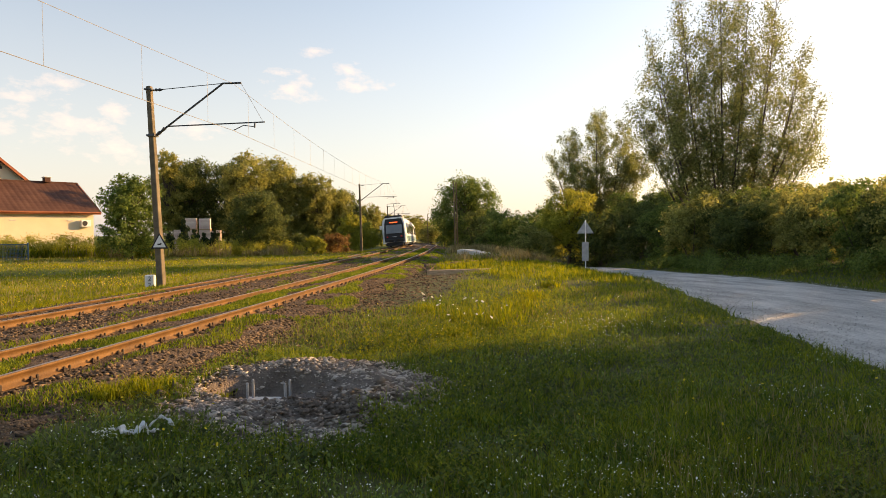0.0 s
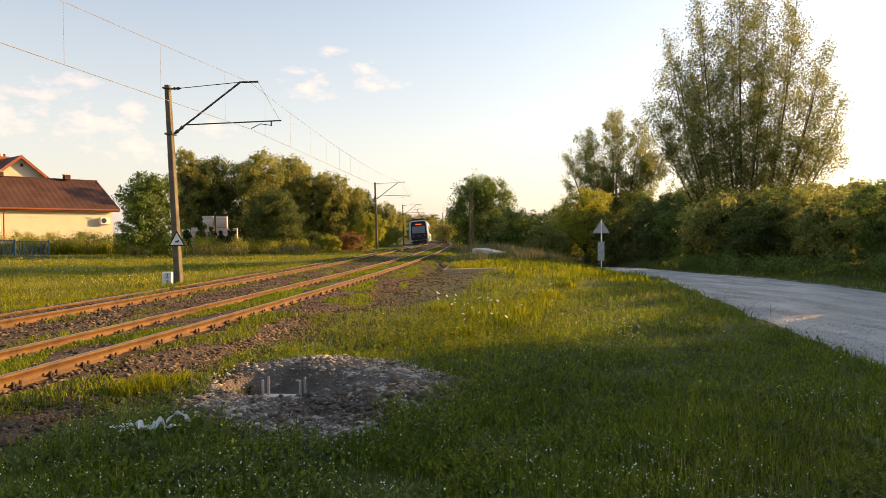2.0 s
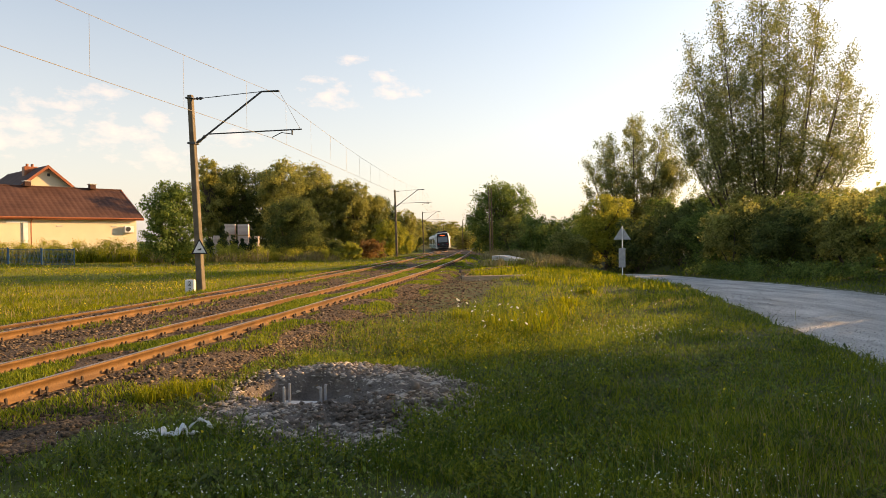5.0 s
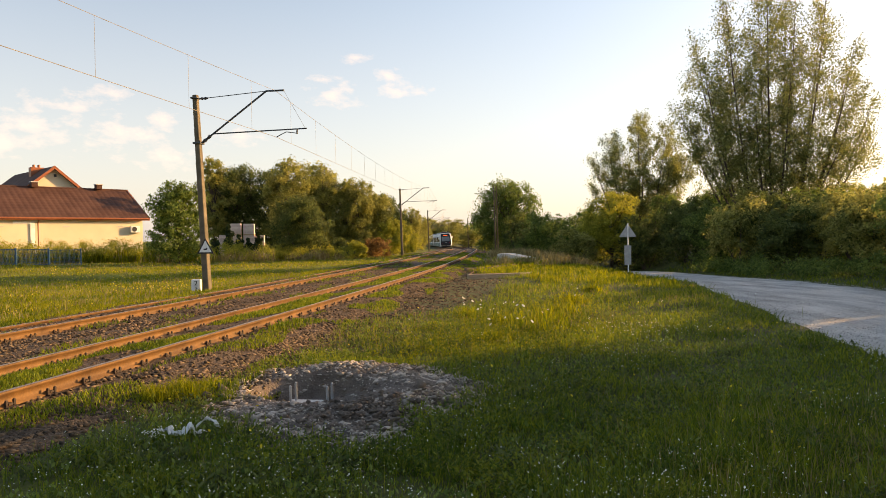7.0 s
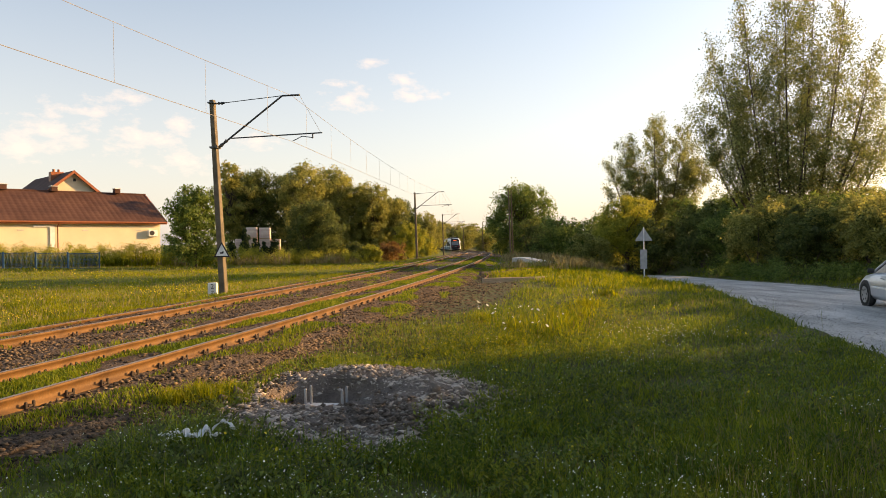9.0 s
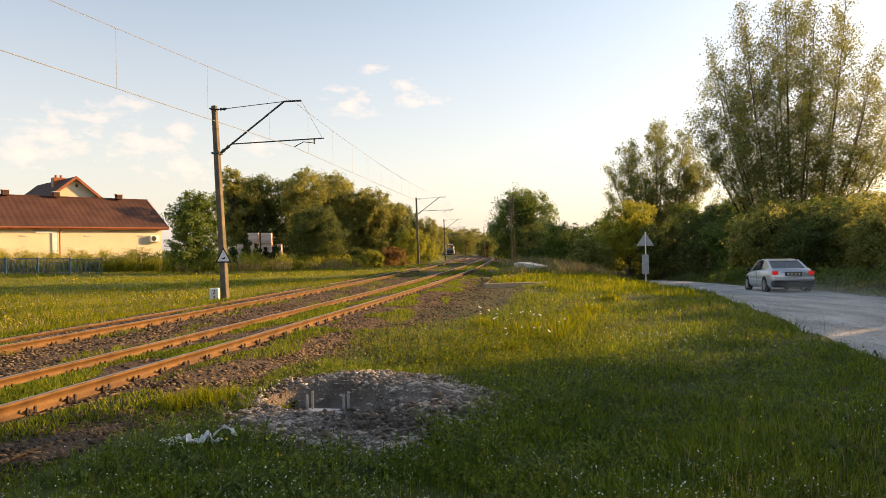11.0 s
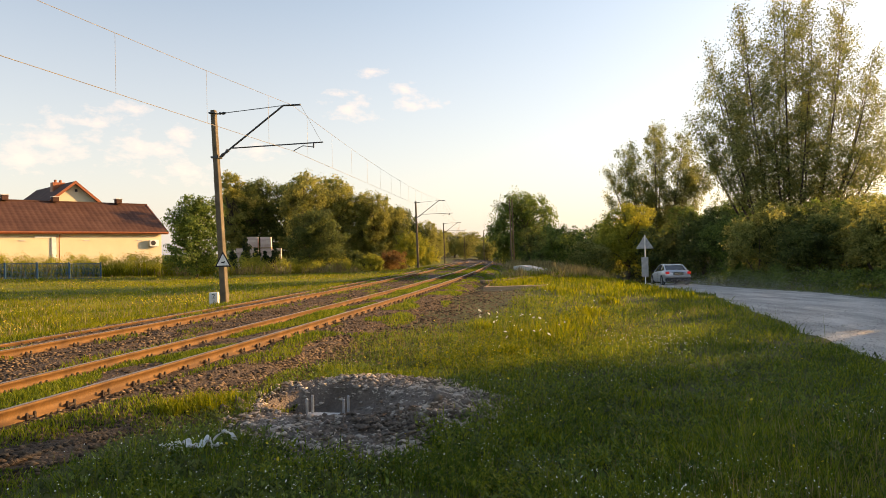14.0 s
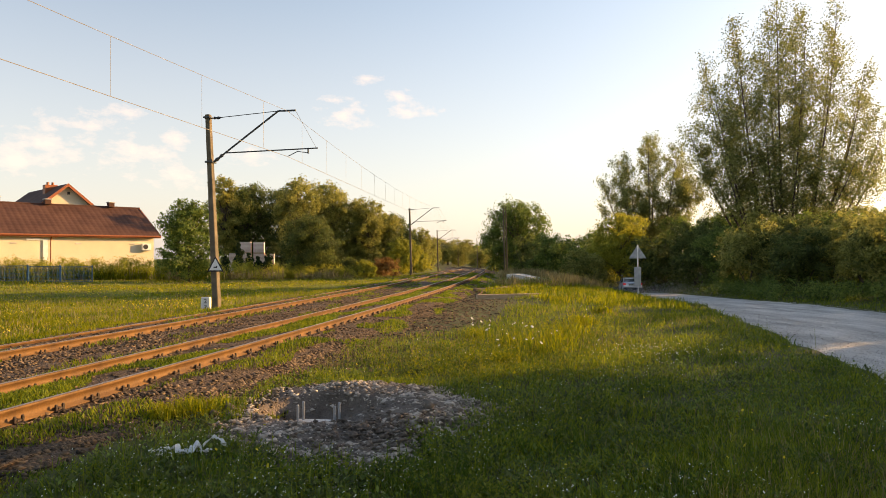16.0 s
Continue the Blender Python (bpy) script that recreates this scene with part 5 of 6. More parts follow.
# ---- torn plastic film ----
def film_sheet(at, w, l, rz, seed, label):
    n, m_ = 18, 12
    X, Y = np.meshgrid(np.linspace(-w / 2, w / 2, n), np.linspace(-l / 2, l / 2, m_), indexing="ij")
    Z = np.zeros_like(X)
    for a_ in range(n):
        for b_ in range(m_):
            v = Vector((X[a_, b_] * 9 + seed, Y[a_, b_] * 9, seed))
            Z[a_, b_] = 0.05 + 0.11 * noise.noise(v) + 0.05 * noise.noise(v * 2.3)
            X[a_, b_] += 0.05 * noise.noise(v * 1.7 + Vector((5, 0, 0)))
            Y[a_, b_] += 0.05 * noise.noise(v * 1.7 + Vector((0, 5, 0)))
    k = np.arange(n * m_).reshape(n, m_)
    f_ = np.stack([k[:-1, :-1], k[1:, :-1], k[1:, 1:], k[:-1, 1:]], -1).reshape(-1, 4)
    ob = new("plastic_bag", mesh_np("plastic_bag", np.stack([X, Y, Z], -1).reshape(-1, 3), f_, M_plastic, True))
    sol = ob.modifiers.new("thick", "SOLIDIFY")
    sol.thickness = 0.003
    ob.matrix_basis = pose(*at, 0, 0, rz)
    return tagged(ob, label, "litter", "scraps of plastic in the grass")


film_sheet(drop(-2.38, 6.68, 0.06), 0.24, 0.2, 38, 3.1, "crumpled white plastic bag lying in the grass")


def film_strip(pts, width, label):
    """A twisted ribbon of film along a line."""
    v, f = [], []
    for i, p in enumerate(pts):
        w = width * (0.7 + 0.5 * math.sin(i * 1.7))
        side = Vector((0.3 * math.sin(i * 0.9), 0.5 * math.cos(i * 0.9), 0.8)).normalized() * w / 2
        v += [tuple(Vector(p) - side), tuple(Vector(p) + side)]
        if i:
            f.append((2 * i - 2, 2 * i - 1, 2 * i + 1, 2 * i))
    ob = new("plastic_strip", mesh_np("plastic_strip", v, f, M_plastic, True))
    sol = ob.modifiers.new("thick", "SOLIDIFY")
    sol.thickness = 0.003
    return tagged(ob, label, "litter", "scraps of plastic in the grass")


film_strip([drop(-2.32 + 0.024 * q, 6.84 + 0.045 * math.sin(q * 0.5) + 0.012 * q, 0.07 + 0.085 * math.sin(math.pi * q / 10)) for q in range(11)], 0.05, "torn looping handle of a white plastic bag")
film_strip([drop(-2.31 + 0.02 * q, 6.7 + 0.004 * q, 0.085 + 0.012 * math.sin(q * 1.3)) for q in range(8)], 0.04, "twisted strip of white plastic film in the grass")

# ---- timber, slab and old rail beside the line ----
tb = thing("timber_beam", (3.4, 32.6, float(ground_z(3.4, 32.6)) - 0.03), 12, "weathered timber beam lying at the ballast edge", "beam")
part("beam", boxed((0, 0, 0.13), (3.1, 0.28, 0.24), 0.02), M_wood, tb)
part("end_block", boxed((-1.25, 0.05, -0.12), (0.3, 0.26, 0.16), 0.02), M_sleeper, tb)
for k in range(1, 3):
    b = thing("old_sleeper", drop(1.6 + 1.5 * k, 36.5 + 2.3 * k, 0.05), 18 + 14 * k, "discarded grey sleeper lying in dry grass", "sleeper", "discarded sleepers")
    part("timber", boxed((0, 0, 0.06), (2.4, 0.25, 0.16), 0.02), M_sleeper, b)
sl = thing("concrete_slab", (7.7, 58.5, float(ground_z(7.7, 58.5)) - 0.09), -20, "sloping pale concrete slab beside the track", "slab")
bm = bmesh.new()
prism(bm, [(-1.5, -0.8), (2.0, -0.8), (2.0, 0.0), (-0.7, 0.55), (-1.5, 0.55)], -1.2, 1.2)
part("ramp", bm, M_concrete, sl)
part("edge_strip", boxed((-1.1, -1.22, 0.42), (0.8, 0.04, 0.2), 0.01), M_concrete, sl)
part("old_rail", tubed([tuple(on_track(y, 1.9 + 0.0016 * (y - 40) ** 2, -0.28)) for y in range(34, 62, 3)], 0.04, 6), M_rust, thing("siding_rail", (0, 0, 0), 0, "old rusty rail curving away from the tracks", "rail"))


# ---- grass ----
def blades(name, x, y, z, h, w, material, seed, label, lean=0.45, category="grass"):
    g = np.random.default_rng(seed)
    n = len(x)
    a = g.uniform(0, math.tau, n)
    b = g.uniform(0, math.tau, n)
    k = h * g.uniform(min(0.1, lean), lean, n)
    base = np.stack([x, y, z], -1)
    side = np.stack([np.cos(a), np.sin(a), 0 * a], -1) * w[:, None] / 2
    bend = np.stack([np.cos(b), np.sin(b), 0 * b], -1) * k[:, None]
    up = np.stack([0 * h, 0 * h, h], -1)
    v = np.stack([base - side, base + up * 0.55 + bend * 0.35 + side, base + up * 0.55 + bend * 0.35 - side, base + up + bend], 1).reshape(-1, 3)
    o = np.arange(n)[:, None, None] * 4
    f = (np.array([[0, 1, 2], [2, 1, 3]])[None] + o).reshape(-1, 3)
    ob = new(name, mesh_np(name, v, f, material))
    return tagged(ob, label, category, kind="stuff")


def scatter(n, d0, d1, a0, a1, seed):
    g = np.random.default_rng(seed)
    d, a = np.exp(g.uniform(math.log(d0), math.log(d1), n)), np.radians(g.uniform(a0, a1, n))
    return d * np.sin(a), d * np.cos(a), d, g


def is_open(x, y, margin=0.0):
    """Where grass can root: off the ballast, the road and the heap."""
    u = x - rail_x(y)
    r = np.abs(x - road_x(y)) - np.interp(y, ROAD_Y, ROAD_HALF)
    heap = heap_r(x, y) ** 2
    g = np.random.default_rng(len(x))
    soft = g.random(len(x))
    bare = 2.4 * step(15, 20, y) * (1 - step(30, 38, y)) 
    return ((u > 1.2 + bare + 0.9 * soft) | (u < -7.6 - 0.5 * soft)) & (r > -0.08 + 0.25 * soft) & (heap > 0.7 + 0.6 * soft)


# near meadow
x, y, d, g = scatter(340000, 4.4, 62, -42, 42, 31)
k = is_open(x, y) & (x > rail_x(y))
x, y, d = x[k], y[k], d[k]
pat = wave(x, y, 0.9) * 0.3 + wave(x, y, 2.7, 1.0) * 0.25 + wave(x, y, 9.0, 0.4) * 0.25 + wave(x, y, 23.0, 1.9) * 0.2
thin = g.random(len(x)) < 1.8 * pat - 0.12
x, y, d, pat = x[thin], y[thin], d[thin], pat[thin]
h = (0.015 + 0.21 * pat ** 1.7) * g.uniform(0.45, 1.5, len(x)) * (1 + d / 50)
blades("meadow_grass", x, y, ground_z(x, y) - 0.01, h, 0.0042 * (1 + d / 6.5) * g.uniform(0.6, 1.4, len(x)), M_grass, 32, "short uneven green meadow grass", 0.95)
dry = g.random(len(x)) < 0.15 * step(0.45, 0.9, wave(x, y, 0.55, 2.0)) + 0.006
xd, yd, dd = x[dry], y[dry], d[dry]
blades("dry_grass", xd, yd, ground_z(xd, yd), 0.2 * g.uniform(0.5, 1.3, len(xd)), 0.003 * (1 + dd / 6.5), M_drygrass, 33, "dry pale grass stalks among the green", 0.3)

# meadow beyond the tracks
x, y, d, g = scatter(210000, 12, 80, -44, 2, 34)
k = (x < rail_x(y) - 5.75 - 0.5 * g.random(len(x)))
x, y, d = x[k], y[k], d[k]
pat = wave(x, y, 0.35, 0.5) * 0.5 + wave(x, y, 1.1, 1.5) * 0.3 + wave(x, y, 4.5, 0.2) * 0.2
off = (x - rail_x(y)) / np.hypot(1, np.interp(y, TRACK_Y, TRACK_SLOPE))
blades("meadow_grass", x, y, np.maximum(ground_z(x, y), rail_z(y) + bed_z(off)) - 0.02, (0.02 + 0.2 * pat ** 1.5) * g.uniform(0.5, 1.6, len(x)), 0.0065 * (1 + d / 13), M_meadow, 35, "sunlit meadow grass beyond the tracks", 0.9)
dry = g.random(len(x)) < 0.05
xd, yd, dd = x[dry], y[dry], d[dry]
blades("dry_grass", xd, yd, ground_z(xd, yd), 0.25 * g.uniform(0.5, 1.2, len(xd)), 0.008 * (1 + dd / 14), M_drygrass, 36, "dry seed stalks in the far meadow", 0.3)

# weeds along and between the rails
g = np.random.default_rng(37)
n = 130000
yy = np.exp(g.uniform(math.log(5), math.log(75), n))
off = np.where(g.random(n) < 0.4, g.uniform(-1.32, -0.14, n), np.where(g.random(n) < 0.55, g.uniform(0.25, 2.2, n), g.uniform(-7.6, -1.6, n)))
pat = wave(off * 3, yy, 1.6, 0.7) * 0.5 + wave(off * 5, yy, 0.6, 2.2) * 0.5
keep = pat > np.where((off > -1.35) & (off < -0.1), 0.44, np.where(off > 0, 0.56 - 0.10 * step(0.9, 2.0, off) - 0.15 * (1 - step(7, 9.5, yy)), 0.64)) - 0.16 * step(20, 42, yy)
off, yy, pat = off[keep], yy[keep], pat[keep]
pts = np.array([tuple(on_track(float(a), float(b), float(bed_z(b)))) for a, b in zip(yy, off)])
blades("track_weeds", pts[:, 0], pts[:, 1], pts[:, 2] - 0.01, (0.03 + 0.14 * (pat - 0.4)) * g.uniform(0.7, 1.7, len(pts)), 0.006 * (1 + yy / 6), M_grass, 38, "tufts of weed growing through the ballast", 0.8, "weeds")

# tufts: taller clumps
def tufts(name, spots, per, h, spread, material, seed, label):
    g = np.random.default_rng(seed)
    c = np.repeat(np.array(spots, dtype=float), per, 0)
    n = len(c)
    x, y = c[:, 0] + g.normal(0, spread, n) * c[:, 2], c[:, 1] + g.normal(0, spread, n) * c[:, 2]
    d = np.hypot(x, y)
    return blades(name, x, y, ground_z(x, y) - 0.01, h * c[:, 2] * g.uniform(0.4, 1.2, n), 0.006 * (1 + d / 6.5), material, seed, label, 0.6)


tufts("grass_tufts", [(-3.0, 8.6, 0.8), (-3.3, 8.35, 0.7), (-2.8, 9.0, 0.5), (2.1, 13.6, 1.6), (1.6, 14.6, 1.3), (2.6, 15.2, 1.4), (1.2, 12.4, 0.9), (3.2, 16.5, 1.2), (4.0, 19.0, 1.2), (5.5, 23.0, 1.0), (0.9, 16.0, 1.0)], 260, 0.30, 0.16, M_meadow, 40, "tall clumps of bright green grass")
g = np.random.default_rng(41)
sp = [(g.uniform(2.5, 13), g.uniform(42, 74), g.uniform(0.8, 1.6)) for _ in range(420)]
sp = [q for q in sp if q[0] > float(rail_x(q[1])) + 2.2 and q[0] < float(road_x(q[1])) - 5.2 and not (4.6 < q[0] < 9.4 and 46 < q[1] < 61)]
tufts("tall_dry_grass", sp, 34, 0.55, 0.3, M_drygrass, 42, "tall straw-coloured grass by the line")
sp = [(g.uniform(2, 12), g.uniform(26, 48), g.uniform(0.7, 1.3)) for _ in range(380)]
sp = [q for q in sp if q[0] > float(rail_x(q[1])) + 2.2 and q[0] < float(road_x(q[1])) - 4.2 and not (q[0] < 4.6 and q[1] < 33)]
tufts("tall_grass", sp, 40, 0.29, 0.25, M_meadow, 43, "tall sunlit grass on the verge")

# leafy herbs: upright stems set with small leaves
def herbs(name, x, y, h, per, leaf, material, seed, label):
    g = np.random.default_rng(seed)
    n = len(x)
    own = np.repeat(np.arange(n), per)
    t = np.tile((np.arange(per) + 0.5) / per, n)
    a = t * per * 2.4 + g.uniform(0, math.tau, n)[own]
    lx, ly = g.normal(0, 0.22, n), g.normal(0, 0.22, n)
    z0 = ground_z(x, y)
    b = np.stack([x[own] + lx[own] * h[own] * t, y[own] + ly[own] * h[own] * t, z0[own] + h[own] * t], -1)
    ln = leaf[own] * (1.15 - 0.6 * t) * g.uniform(0.6, 1.4, n * per)
    tilt = g.uniform(0.1, 1.0, n * per)
    fw = np.stack([np.cos(a) * np.cos(tilt), np.sin(a) * np.cos(tilt), np.sin(tilt)], -1) * ln[:, None]
    sd = np.stack([-np.sin(a), np.cos(a), 0 * a], -1) * ln[:, None] * 0.24
    v = np.stack([b, b + fw * 0.5 + sd, b + fw, b + fw * 0.5 - sd], 1).reshape(-1, 3)
    return tagged(new(name, mesh_np(name, v, np.arange(4 * len(b)).reshape(-1, 4), material)), label, "weeds", kind="stuff")


x, y, d, g = scatter(30000, 4.6, 26, -38, 42, 71)
k = is_open(x, y) & (x > rail_x(y) + 1.6) & (wave(x, y, 1.1, 2.1) * 0.5 + wave(x, y, 4.0, 0.3) * 0.5 > 0.47 + 0.12 * g.random(len(x)))
x, y, d = x[k], y[k], d[k]
herbs("leafy_herbs", x, y, g.uniform(0.06, 0.24, len(x)), 9, g.uniform(0.02, 0.055, len(x)) * (1 + d / 40), M_grass, 72, "leafy green herbs standing in the meadow grass")
x, y, d, g = scatter(9000, 4.6, 22, -38, 42, 75)
k = is_open(x, y) & (x > rail_x(y) + 1.6) & (wave(x, y, 0.8, 0.9) * 0.6 + wave(x, y, 3.1, 2.3) * 0.4 > 0.55)
x, y, d = x[k], y[k], d[k]
herbs("dock_weeds", x, y, g.uniform(0.05, 0.2, len(x)), 8, g.uniform(0.04, 0.10, len(x)), L_dark, 76, "dark broad-leaved dock plants in the meadow")
x, y = np.concatenate([g.normal(1.7, 0.75, 420), g.normal(3.4, 0.7, 260), g.normal(0.2, 0.6, 160)]), np.concatenate([g.normal(13.2, 1.5, 420), g.normal(17.5, 1.6, 260), g.normal(11.6, 0.7, 160)])
herbs("tall_herbs", x, y, g.uniform(0.18, 0.62, len(x)), 16, g.uniform(0.03, 0.07, len(x)), M_meadow, 73, "tall sunlit yellow-green weeds on thin stems")
x, y = g.normal(-3.05, 0.22, 130), g.normal(8.55, 0.2, 130)
herbs("weed_clump", x, y, g.uniform(0.08, 0.26, 130), 14, g.uniform(0.03, 0.05, 130), M_meadow, 74, "bushy green weed clump beside the ballast")

# broad-leaved weeds close by
x, y, d, g = scatter(60000, 4.5, 22, -38, 42, 44)
k = is_open(x, y) & (x > rail_x(y)) & (wave(x, y, 1.7, 3.0) * 0.6 + wave(x, y, 8.0, 1.0) * 0.4 > 0.4)
x, y = x[k], y[k]
lv, n = [], len(x)
a = g.uniform(0, math.tau, n)
L_ = g.uniform(0.012, 0.05, n) * (1 + np.hypot(x, y) / 25)
tilt = g.uniform(0.3, 1.1, n)
fw = np.stack([np.cos(a) * np.cos(tilt), np.sin(a) * np.cos(tilt), np.sin(tilt)], -1) * L_[:, None]
sd_ = np.stack([-np.sin(a), np.cos(a), 0 * a], -1) * L_[:, None] * 0.3
b0 = np.stack([x, y, ground_z(x, y) + g.uniform(0.0, 0.11, n)], -1)
v = np.stack([b0, b0 + fw * 0.5 + sd_, b0 + fw, b0 + fw * 0.5 - sd_], 1).reshape(-1, 3)
tagged(new("broad_weeds", mesh_np("broad_weeds", v, np.arange(4 * n).reshape(n, 4), L_mid)), "broad-leaved weeds in the grass", "weeds", kind="stuff")


# flowers
def flowers(name, x, y, h, r, material, seed, label, petals=6):
    g = np.random.default_rng(seed)
    n = len(x)
    z = ground_z(x, y) + h
    t = np.linspace(0, math.tau, petals, endpoint=False)
    tx, ty = g.normal(0, 0.5, n), g.normal(0, 0.5, n)
    ring = np.stack([np.cos(t), np.sin(t)], -1)
    vx = x[:, None] + r[:, None] * ring[None, :, 0]
    vy = y[:, None] + r[:, None] * ring[None, :, 1]
    vz = z[:, None] + r[:, None] * (ring[None, :, 0] * tx[:, None] + ring[None, :, 1] * ty[:, None])
    v = np.concatenate([np.stack([vx, vy, vz], -1), np.stack([x, y, z + r * 0.5], -1)[:, None]], 1).reshape(-1, 3)
    f = np.array([[i, (i + 1) % petals, petals] for i in range(petals)])
    f = (f[None] + (np.arange(n) * (petals + 1))[:, None, None]).reshape(-1, 3)
    ob = tagged(new(name, mesh_np(name, v, f, material)), label, "flowers", kind="stuff")
    d = np.hypot(x, y)
    blades("flower_stems", x, y, z - h, h, 0.004 * (1 + d / 9), M_grass, seed + 1, "thin green flower stems", 0.04, "stems")
    return ob


x, y, d, g = scatter(4200, 4.5, 13, -38, 38, 50)
k = is_open(x, y) & (x > rail_x(y)) & (wave(x, y, 1.3, 0.4) * (1.25 - 0.4 * step(-1, 2, x)) > 0.52)
x, y, d = x[k], y[k], d[k]
flowers("white_flowers", x, y, g.uniform(0.12, 0.28, len(x)), g.uniform(0.003, 0.0075, len(x)), M_petal, 51, "small white meadow flowers")
x, y = g.normal(4.2, 0.7, 260), g.normal(13.2, 0.8, 260)
xb, yb = g.normal(-2.58, 0.06, 60), g.normal(6.6, 0.06, 60)
flowers("white_flowers", xb, yb, g.uniform(0.06, 0.14, 60), g.uniform(0.008, 0.013, 60), M_petal, 59, "tight patch of white clover heads beside the plastic bag")
flowers("white_flowers", x, y, g.uniform(0.1, 0.25, 260), g.uniform(0.006, 0.012, 260), M_petal, 53, "cluster of tiny white flowers in the grass")
x = np.concatenate([g.normal(1.3, 0.5, 26), g.uniform(-0.5, 8, 24)])
y = np.concatenate([g.normal(14.2, 1.2, 26), g.uniform(12, 30, 24)])
flowers("white_umbels", x, y, g.uniform(0.3, 0.6, 50), np.concatenate([g.uniform(0.012, 0.034, 26), g.uniform(0.01, 0.022, 24)]), M_petal, 55, "white umbels on tall stems", 9)
x, y, d, g = scatter(260, 6, 45, -40, 40, 57)
k = is_open(x, y)
x, y, d = x[k], y[k], d[k]
flowers("yellow_flowers", x, y, g.uniform(0.12, 0.35, len(x)), g.uniform(0.006, 0.013, len(x)) * (1 + d / 30), M_yellow, 58, "scattered small yellow flowers")

x, y, d, g = scatter(9000, 14, 60, -42, 0, 66)
k = (x < rail_x(y) - 8) & (wave(x, y, 0.5, 1.1) * 0.6 + wave(x, y, 2.0, 0.2) * 0.4 > 0.5)
x, y, d = x[k], y[k], d[k]
flowers("yellow_flowers", x, y, g.uniform(0.08, 0.26, len(x)), g.uniform(0.008, 0.016, len(x)) * (1 + d / 40), M_yellow, 67, "yellow flowers scattered through the far meadow")

# tall weeds at the meadow's far edge
g = np.random.default_rng(60)
bl = []
for k in range(150):
    t = k / 149
    x, y = -46 + 38 * t + g.normal(0, 0.8), 59.5 + 9.5 * t + g.normal(0, 1.0)
    h = g.uniform(1.2, 2.2) * (1.0 if t < 0.75 else 0.75)
    bl.append((x, y, float(ground_z(x, y)) + 0.45 * h, g.uniform(0.5, 1.0), g.uniform(0.5, 0.9), 0.5 * h))
tagged(new("tall_weeds", leaf_mesh("tall_weeds", bl, 60000, 0.06, L_yellow, 61, 0.4)), "tall rank weeds along the far edge of the meadow", "weeds", kind="stuff")
sp = [(-46 + 38 * q + g.normal(0, 0.9), 58.8 + 9.5 * q + g.normal(0, 0.9), g.uniform(0.7, 1.35)) for q in 0.66 * g.random(300)]
tufts("tall_rank_grass", sp, 34, 0.95, 0.35, M_meadow, 64, "tall rank grass in front of the house")
sp = [(-46 + 38 * q + g.normal(0, 0.9), 58.4 + 9.5 * q + g.normal(0, 0.9), g.uniform(0.5, 1.1)) for q in g.random(70)]
tufts("tall_dry_grass", sp, 26, 1.1, 0.4, M_drygrass, 65, "tall straw-coloured weeds in front of the house")
bl = []
for k in range(70):
    t = k / 69
    x, y = 18.6 + 1.4 * math.sin(t * 5) + g.normal(0, 0.5), 16 + 34 * t + g.normal(0, 0.5)
    h = g.uniform(0.5, 1.3)
    x = max(x, float(road_x(y)) + 3.4 + 0.7 * g.random())
    bl.append((x, y, float(ground_z(x, y)) + 0.4 * h, g.uniform(0.5, 0.9), g.uniform(0.5, 0.9), 0.5 * h))
tagged(new("tall_weeds", leaf_mesh("tall_weeds", bl, 15000, 0.06, L_mid, 62, 0.4)), "rank weeds at the foot of the hedge", "weeds", kind="stuff")


# ---- dust raised by the car ----
def dust(seed, n, length, width, height):
    g = np.random.default_rng(seed)
    p = np.stack([g.normal(0, width / 2, n), -np.abs(g.normal(0, length / 2, n)), np.abs(g.normal(0, height / 2, n)) + 0.03], -1)
    v = (p[:, None, :] + g.normal(0, 0.0045, (n, 3, 3))).reshape(-1, 3)
    ob = new("dust_puff", mesh_np("dust_puff", v, np.arange(3 * n).reshape(n, 3), M_dust))
    return tagged(ob, "thin pale dust cloud trailing behind the car", "dust", "dust behind the car")


dust_puffs = [(dust(91, 16000, 5.0, 1.8, 0.5), 0.4), (dust(92, 30000, 9.0, 2.8, 0.8), 3.5), (dust(93, 30000, 12.0, 3.4, 1.0), 10.0)]


# ---- what moves ----
CAR_T = [0, 8.7, 9.0, 9.2, 11.3, 12.0, 12.5, 13.0, 13.5, 14.0, 14.5, 15.0, 15.5, 16.0]
CAR_REAR_Y = [-46, 13.0, 15.1, 16.6, 31.0, 35.4, 38.2, 40.9, 43.6, 46.4, 49.0, 52.0, 56.0, 61.0]
CAR_LINE_Y = [-60, 0, 8, 12, 18, 24, 31, 36, 43, 49, 57, 63, 75]
CAR_LINE_X = [6.0, 9.6, 10.4, 11.0, 12.2, 13.6, 15.0, 15.5, 15.6, 15.8, 16.7, 17.6, 19.5]


def car_line(y):
    return float(smooth_interp(np.asarray(float(y)), CAR_LINE_Y, CAR_LINE_X))


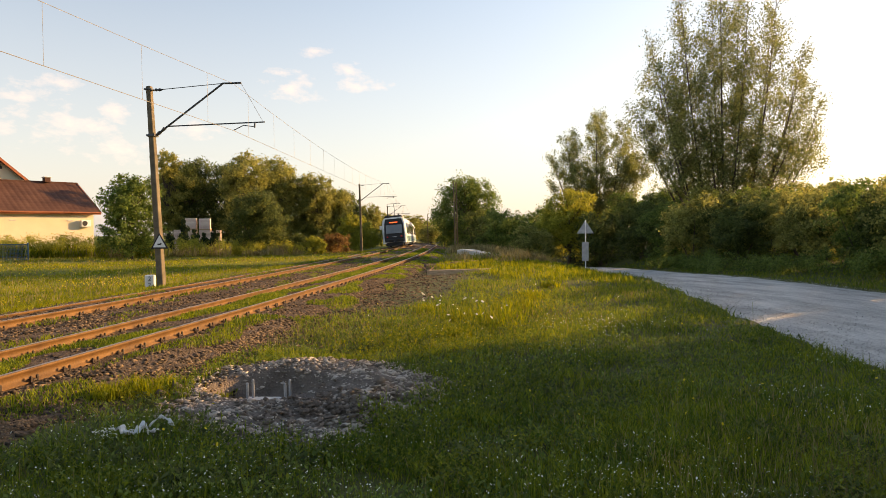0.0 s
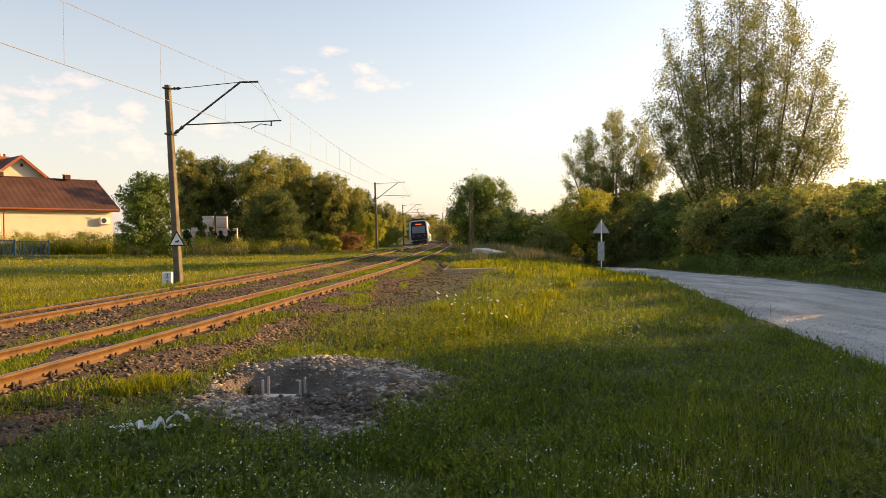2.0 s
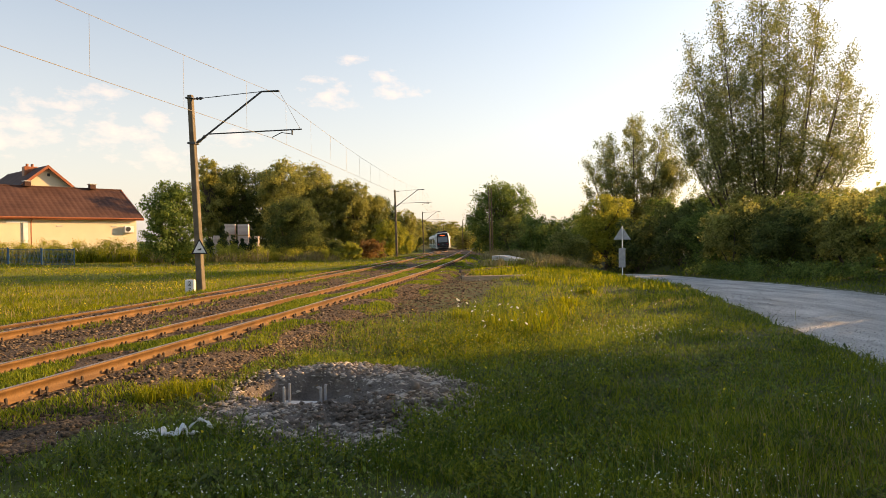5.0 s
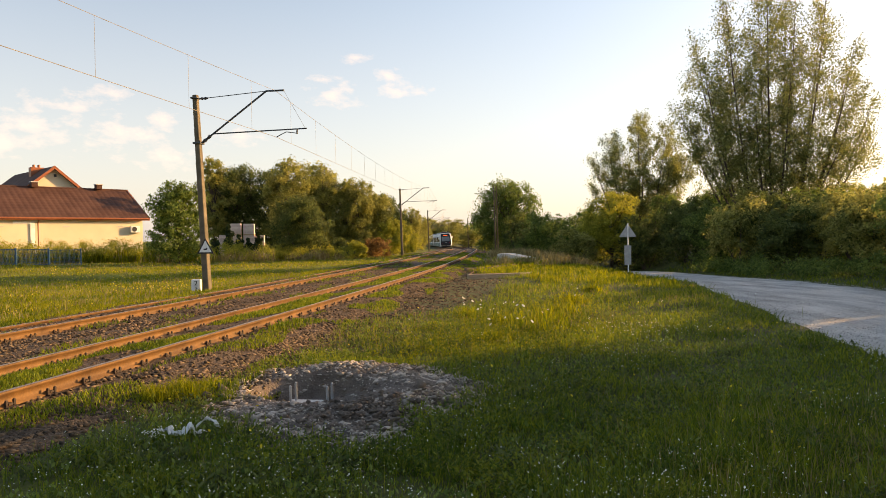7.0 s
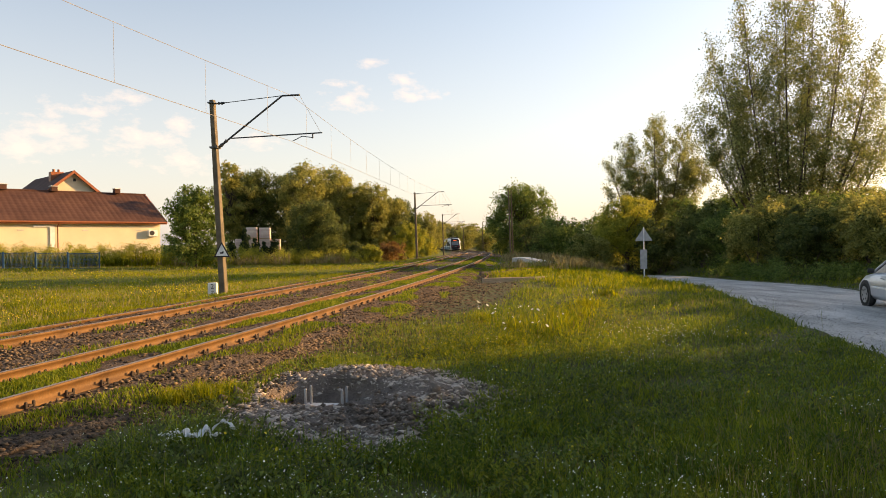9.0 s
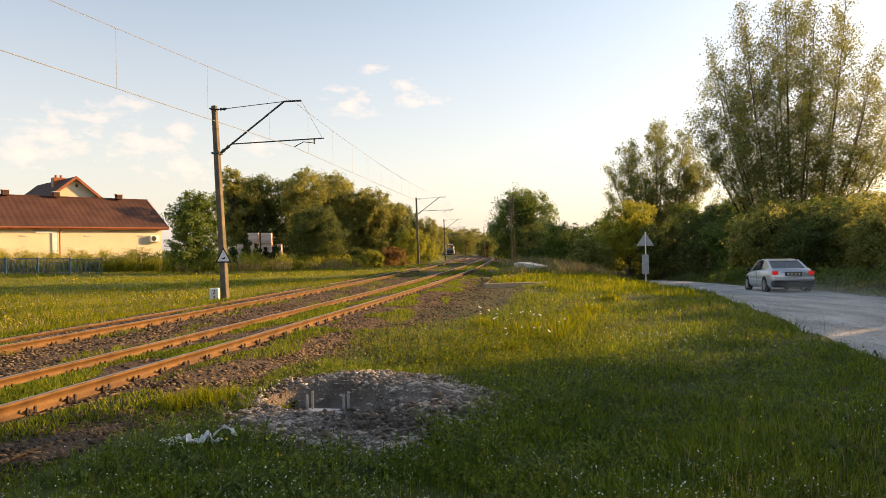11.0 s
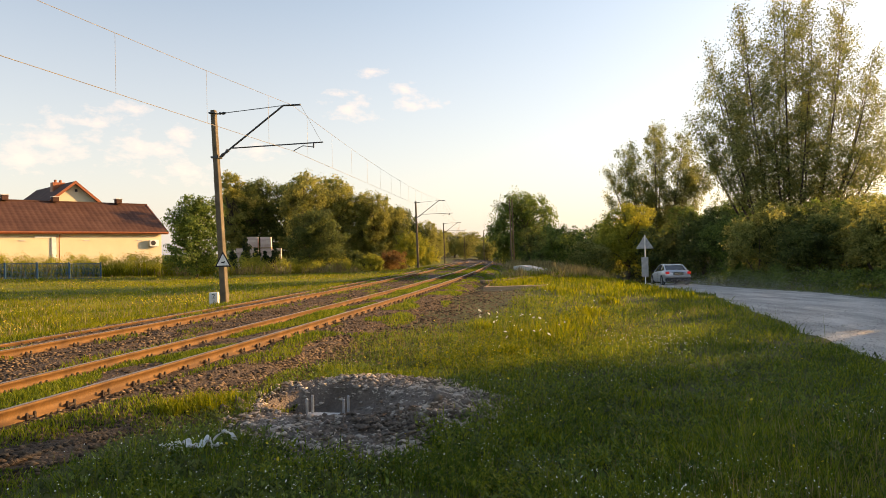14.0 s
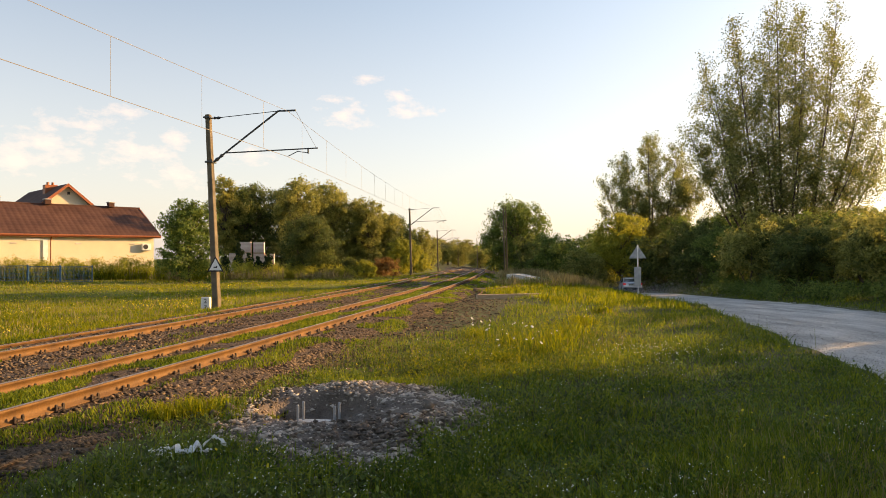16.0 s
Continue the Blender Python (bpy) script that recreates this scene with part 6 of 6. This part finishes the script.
def motions():
    # train: rear end's way along the left-hand track
    rows = [[], [], []]
    for i in range(0, 33):
        t = i * 0.5
        y = 79.5 + 8.8 * t + 0.36 * t * t
        for k in range(3):
            a, b = on_track(y + 20.2 * k, -4.567, -0.03), on_track(y + 20.2 * k + 19.6, -4.567, -0.03)
            d = b - a
            yaw = math.degrees(math.atan2(-d.x, d.y))
            pitch = math.degrees(math.atan2(d.z, math.hypot(d.x, d.y)))
            rows[k].append((t, pose(*a, 0, 0, yaw) @ pose(0, 0, 0, pitch, -4.5, 0)))
    for ob, r in zip(railcars, rows):
        walk(ob, r)
    # car: rear bumper along its line, wheels rolling
    rows, spin, went, last = [], [], 0.0, None
    for i in range(0, 481):
        t = i / 30
        y = float(np.mean([np.interp(t + o, CAR_T, CAR_REAR_Y) for o in (-0.3, -0.1, 0.1, 0.3)])) if 0.3 < t < 15.7 else float(np.interp(t, CAR_T, CAR_REAR_Y))
        x = car_line(y)
        ax, ay = car_line(y + 3.6), y + 3.6
        z0, z1 = float(road_z(y + 0.9)) + 0.035, float(road_z(y + 3.6)) + 0.035
        if last:
            went += math.hypot(x - last[0], y - last[1])
        last = (x, y)
        if i % 3 == 0:
            rows.append((t, pose(x, y, z0, 0, 0, math.degrees(math.atan2(-(ax - x), ay - y))) @ pose(0, 0, 0, math.degrees(math.atan2(z1 - z0, 2.7)), 0, 0)))
        if i % 30 == 0 or t > 8.4:
            spin.append((t, went))
    walk(car, rows)
    for ob, lag in dust_puffs:
        trail = []
        for i in range(0, 33):
            t = i * 0.5
            y = float(np.interp(t, CAR_T, CAR_REAR_Y)) - lag
            a = math.degrees(math.atan2(-(car_line(y) - car_line(y - 2)), 2))
            trail.append((t, pose(car_line(y), y, float(road_z(y)) + 0.03, 0, 0, a)))
        walk(ob, trail)
    for w, wx, wy in wheels:
        # far off before it comes into view, the wheels need no turning
        base = next(s for t, s in spin if t > 8.4)
        walk(w, [(t, pose(wx, wy, 0.315, -math.degrees((max(s, base) - base) / 0.315) % 360, 0, 0)) for t, s in spin])


motions()
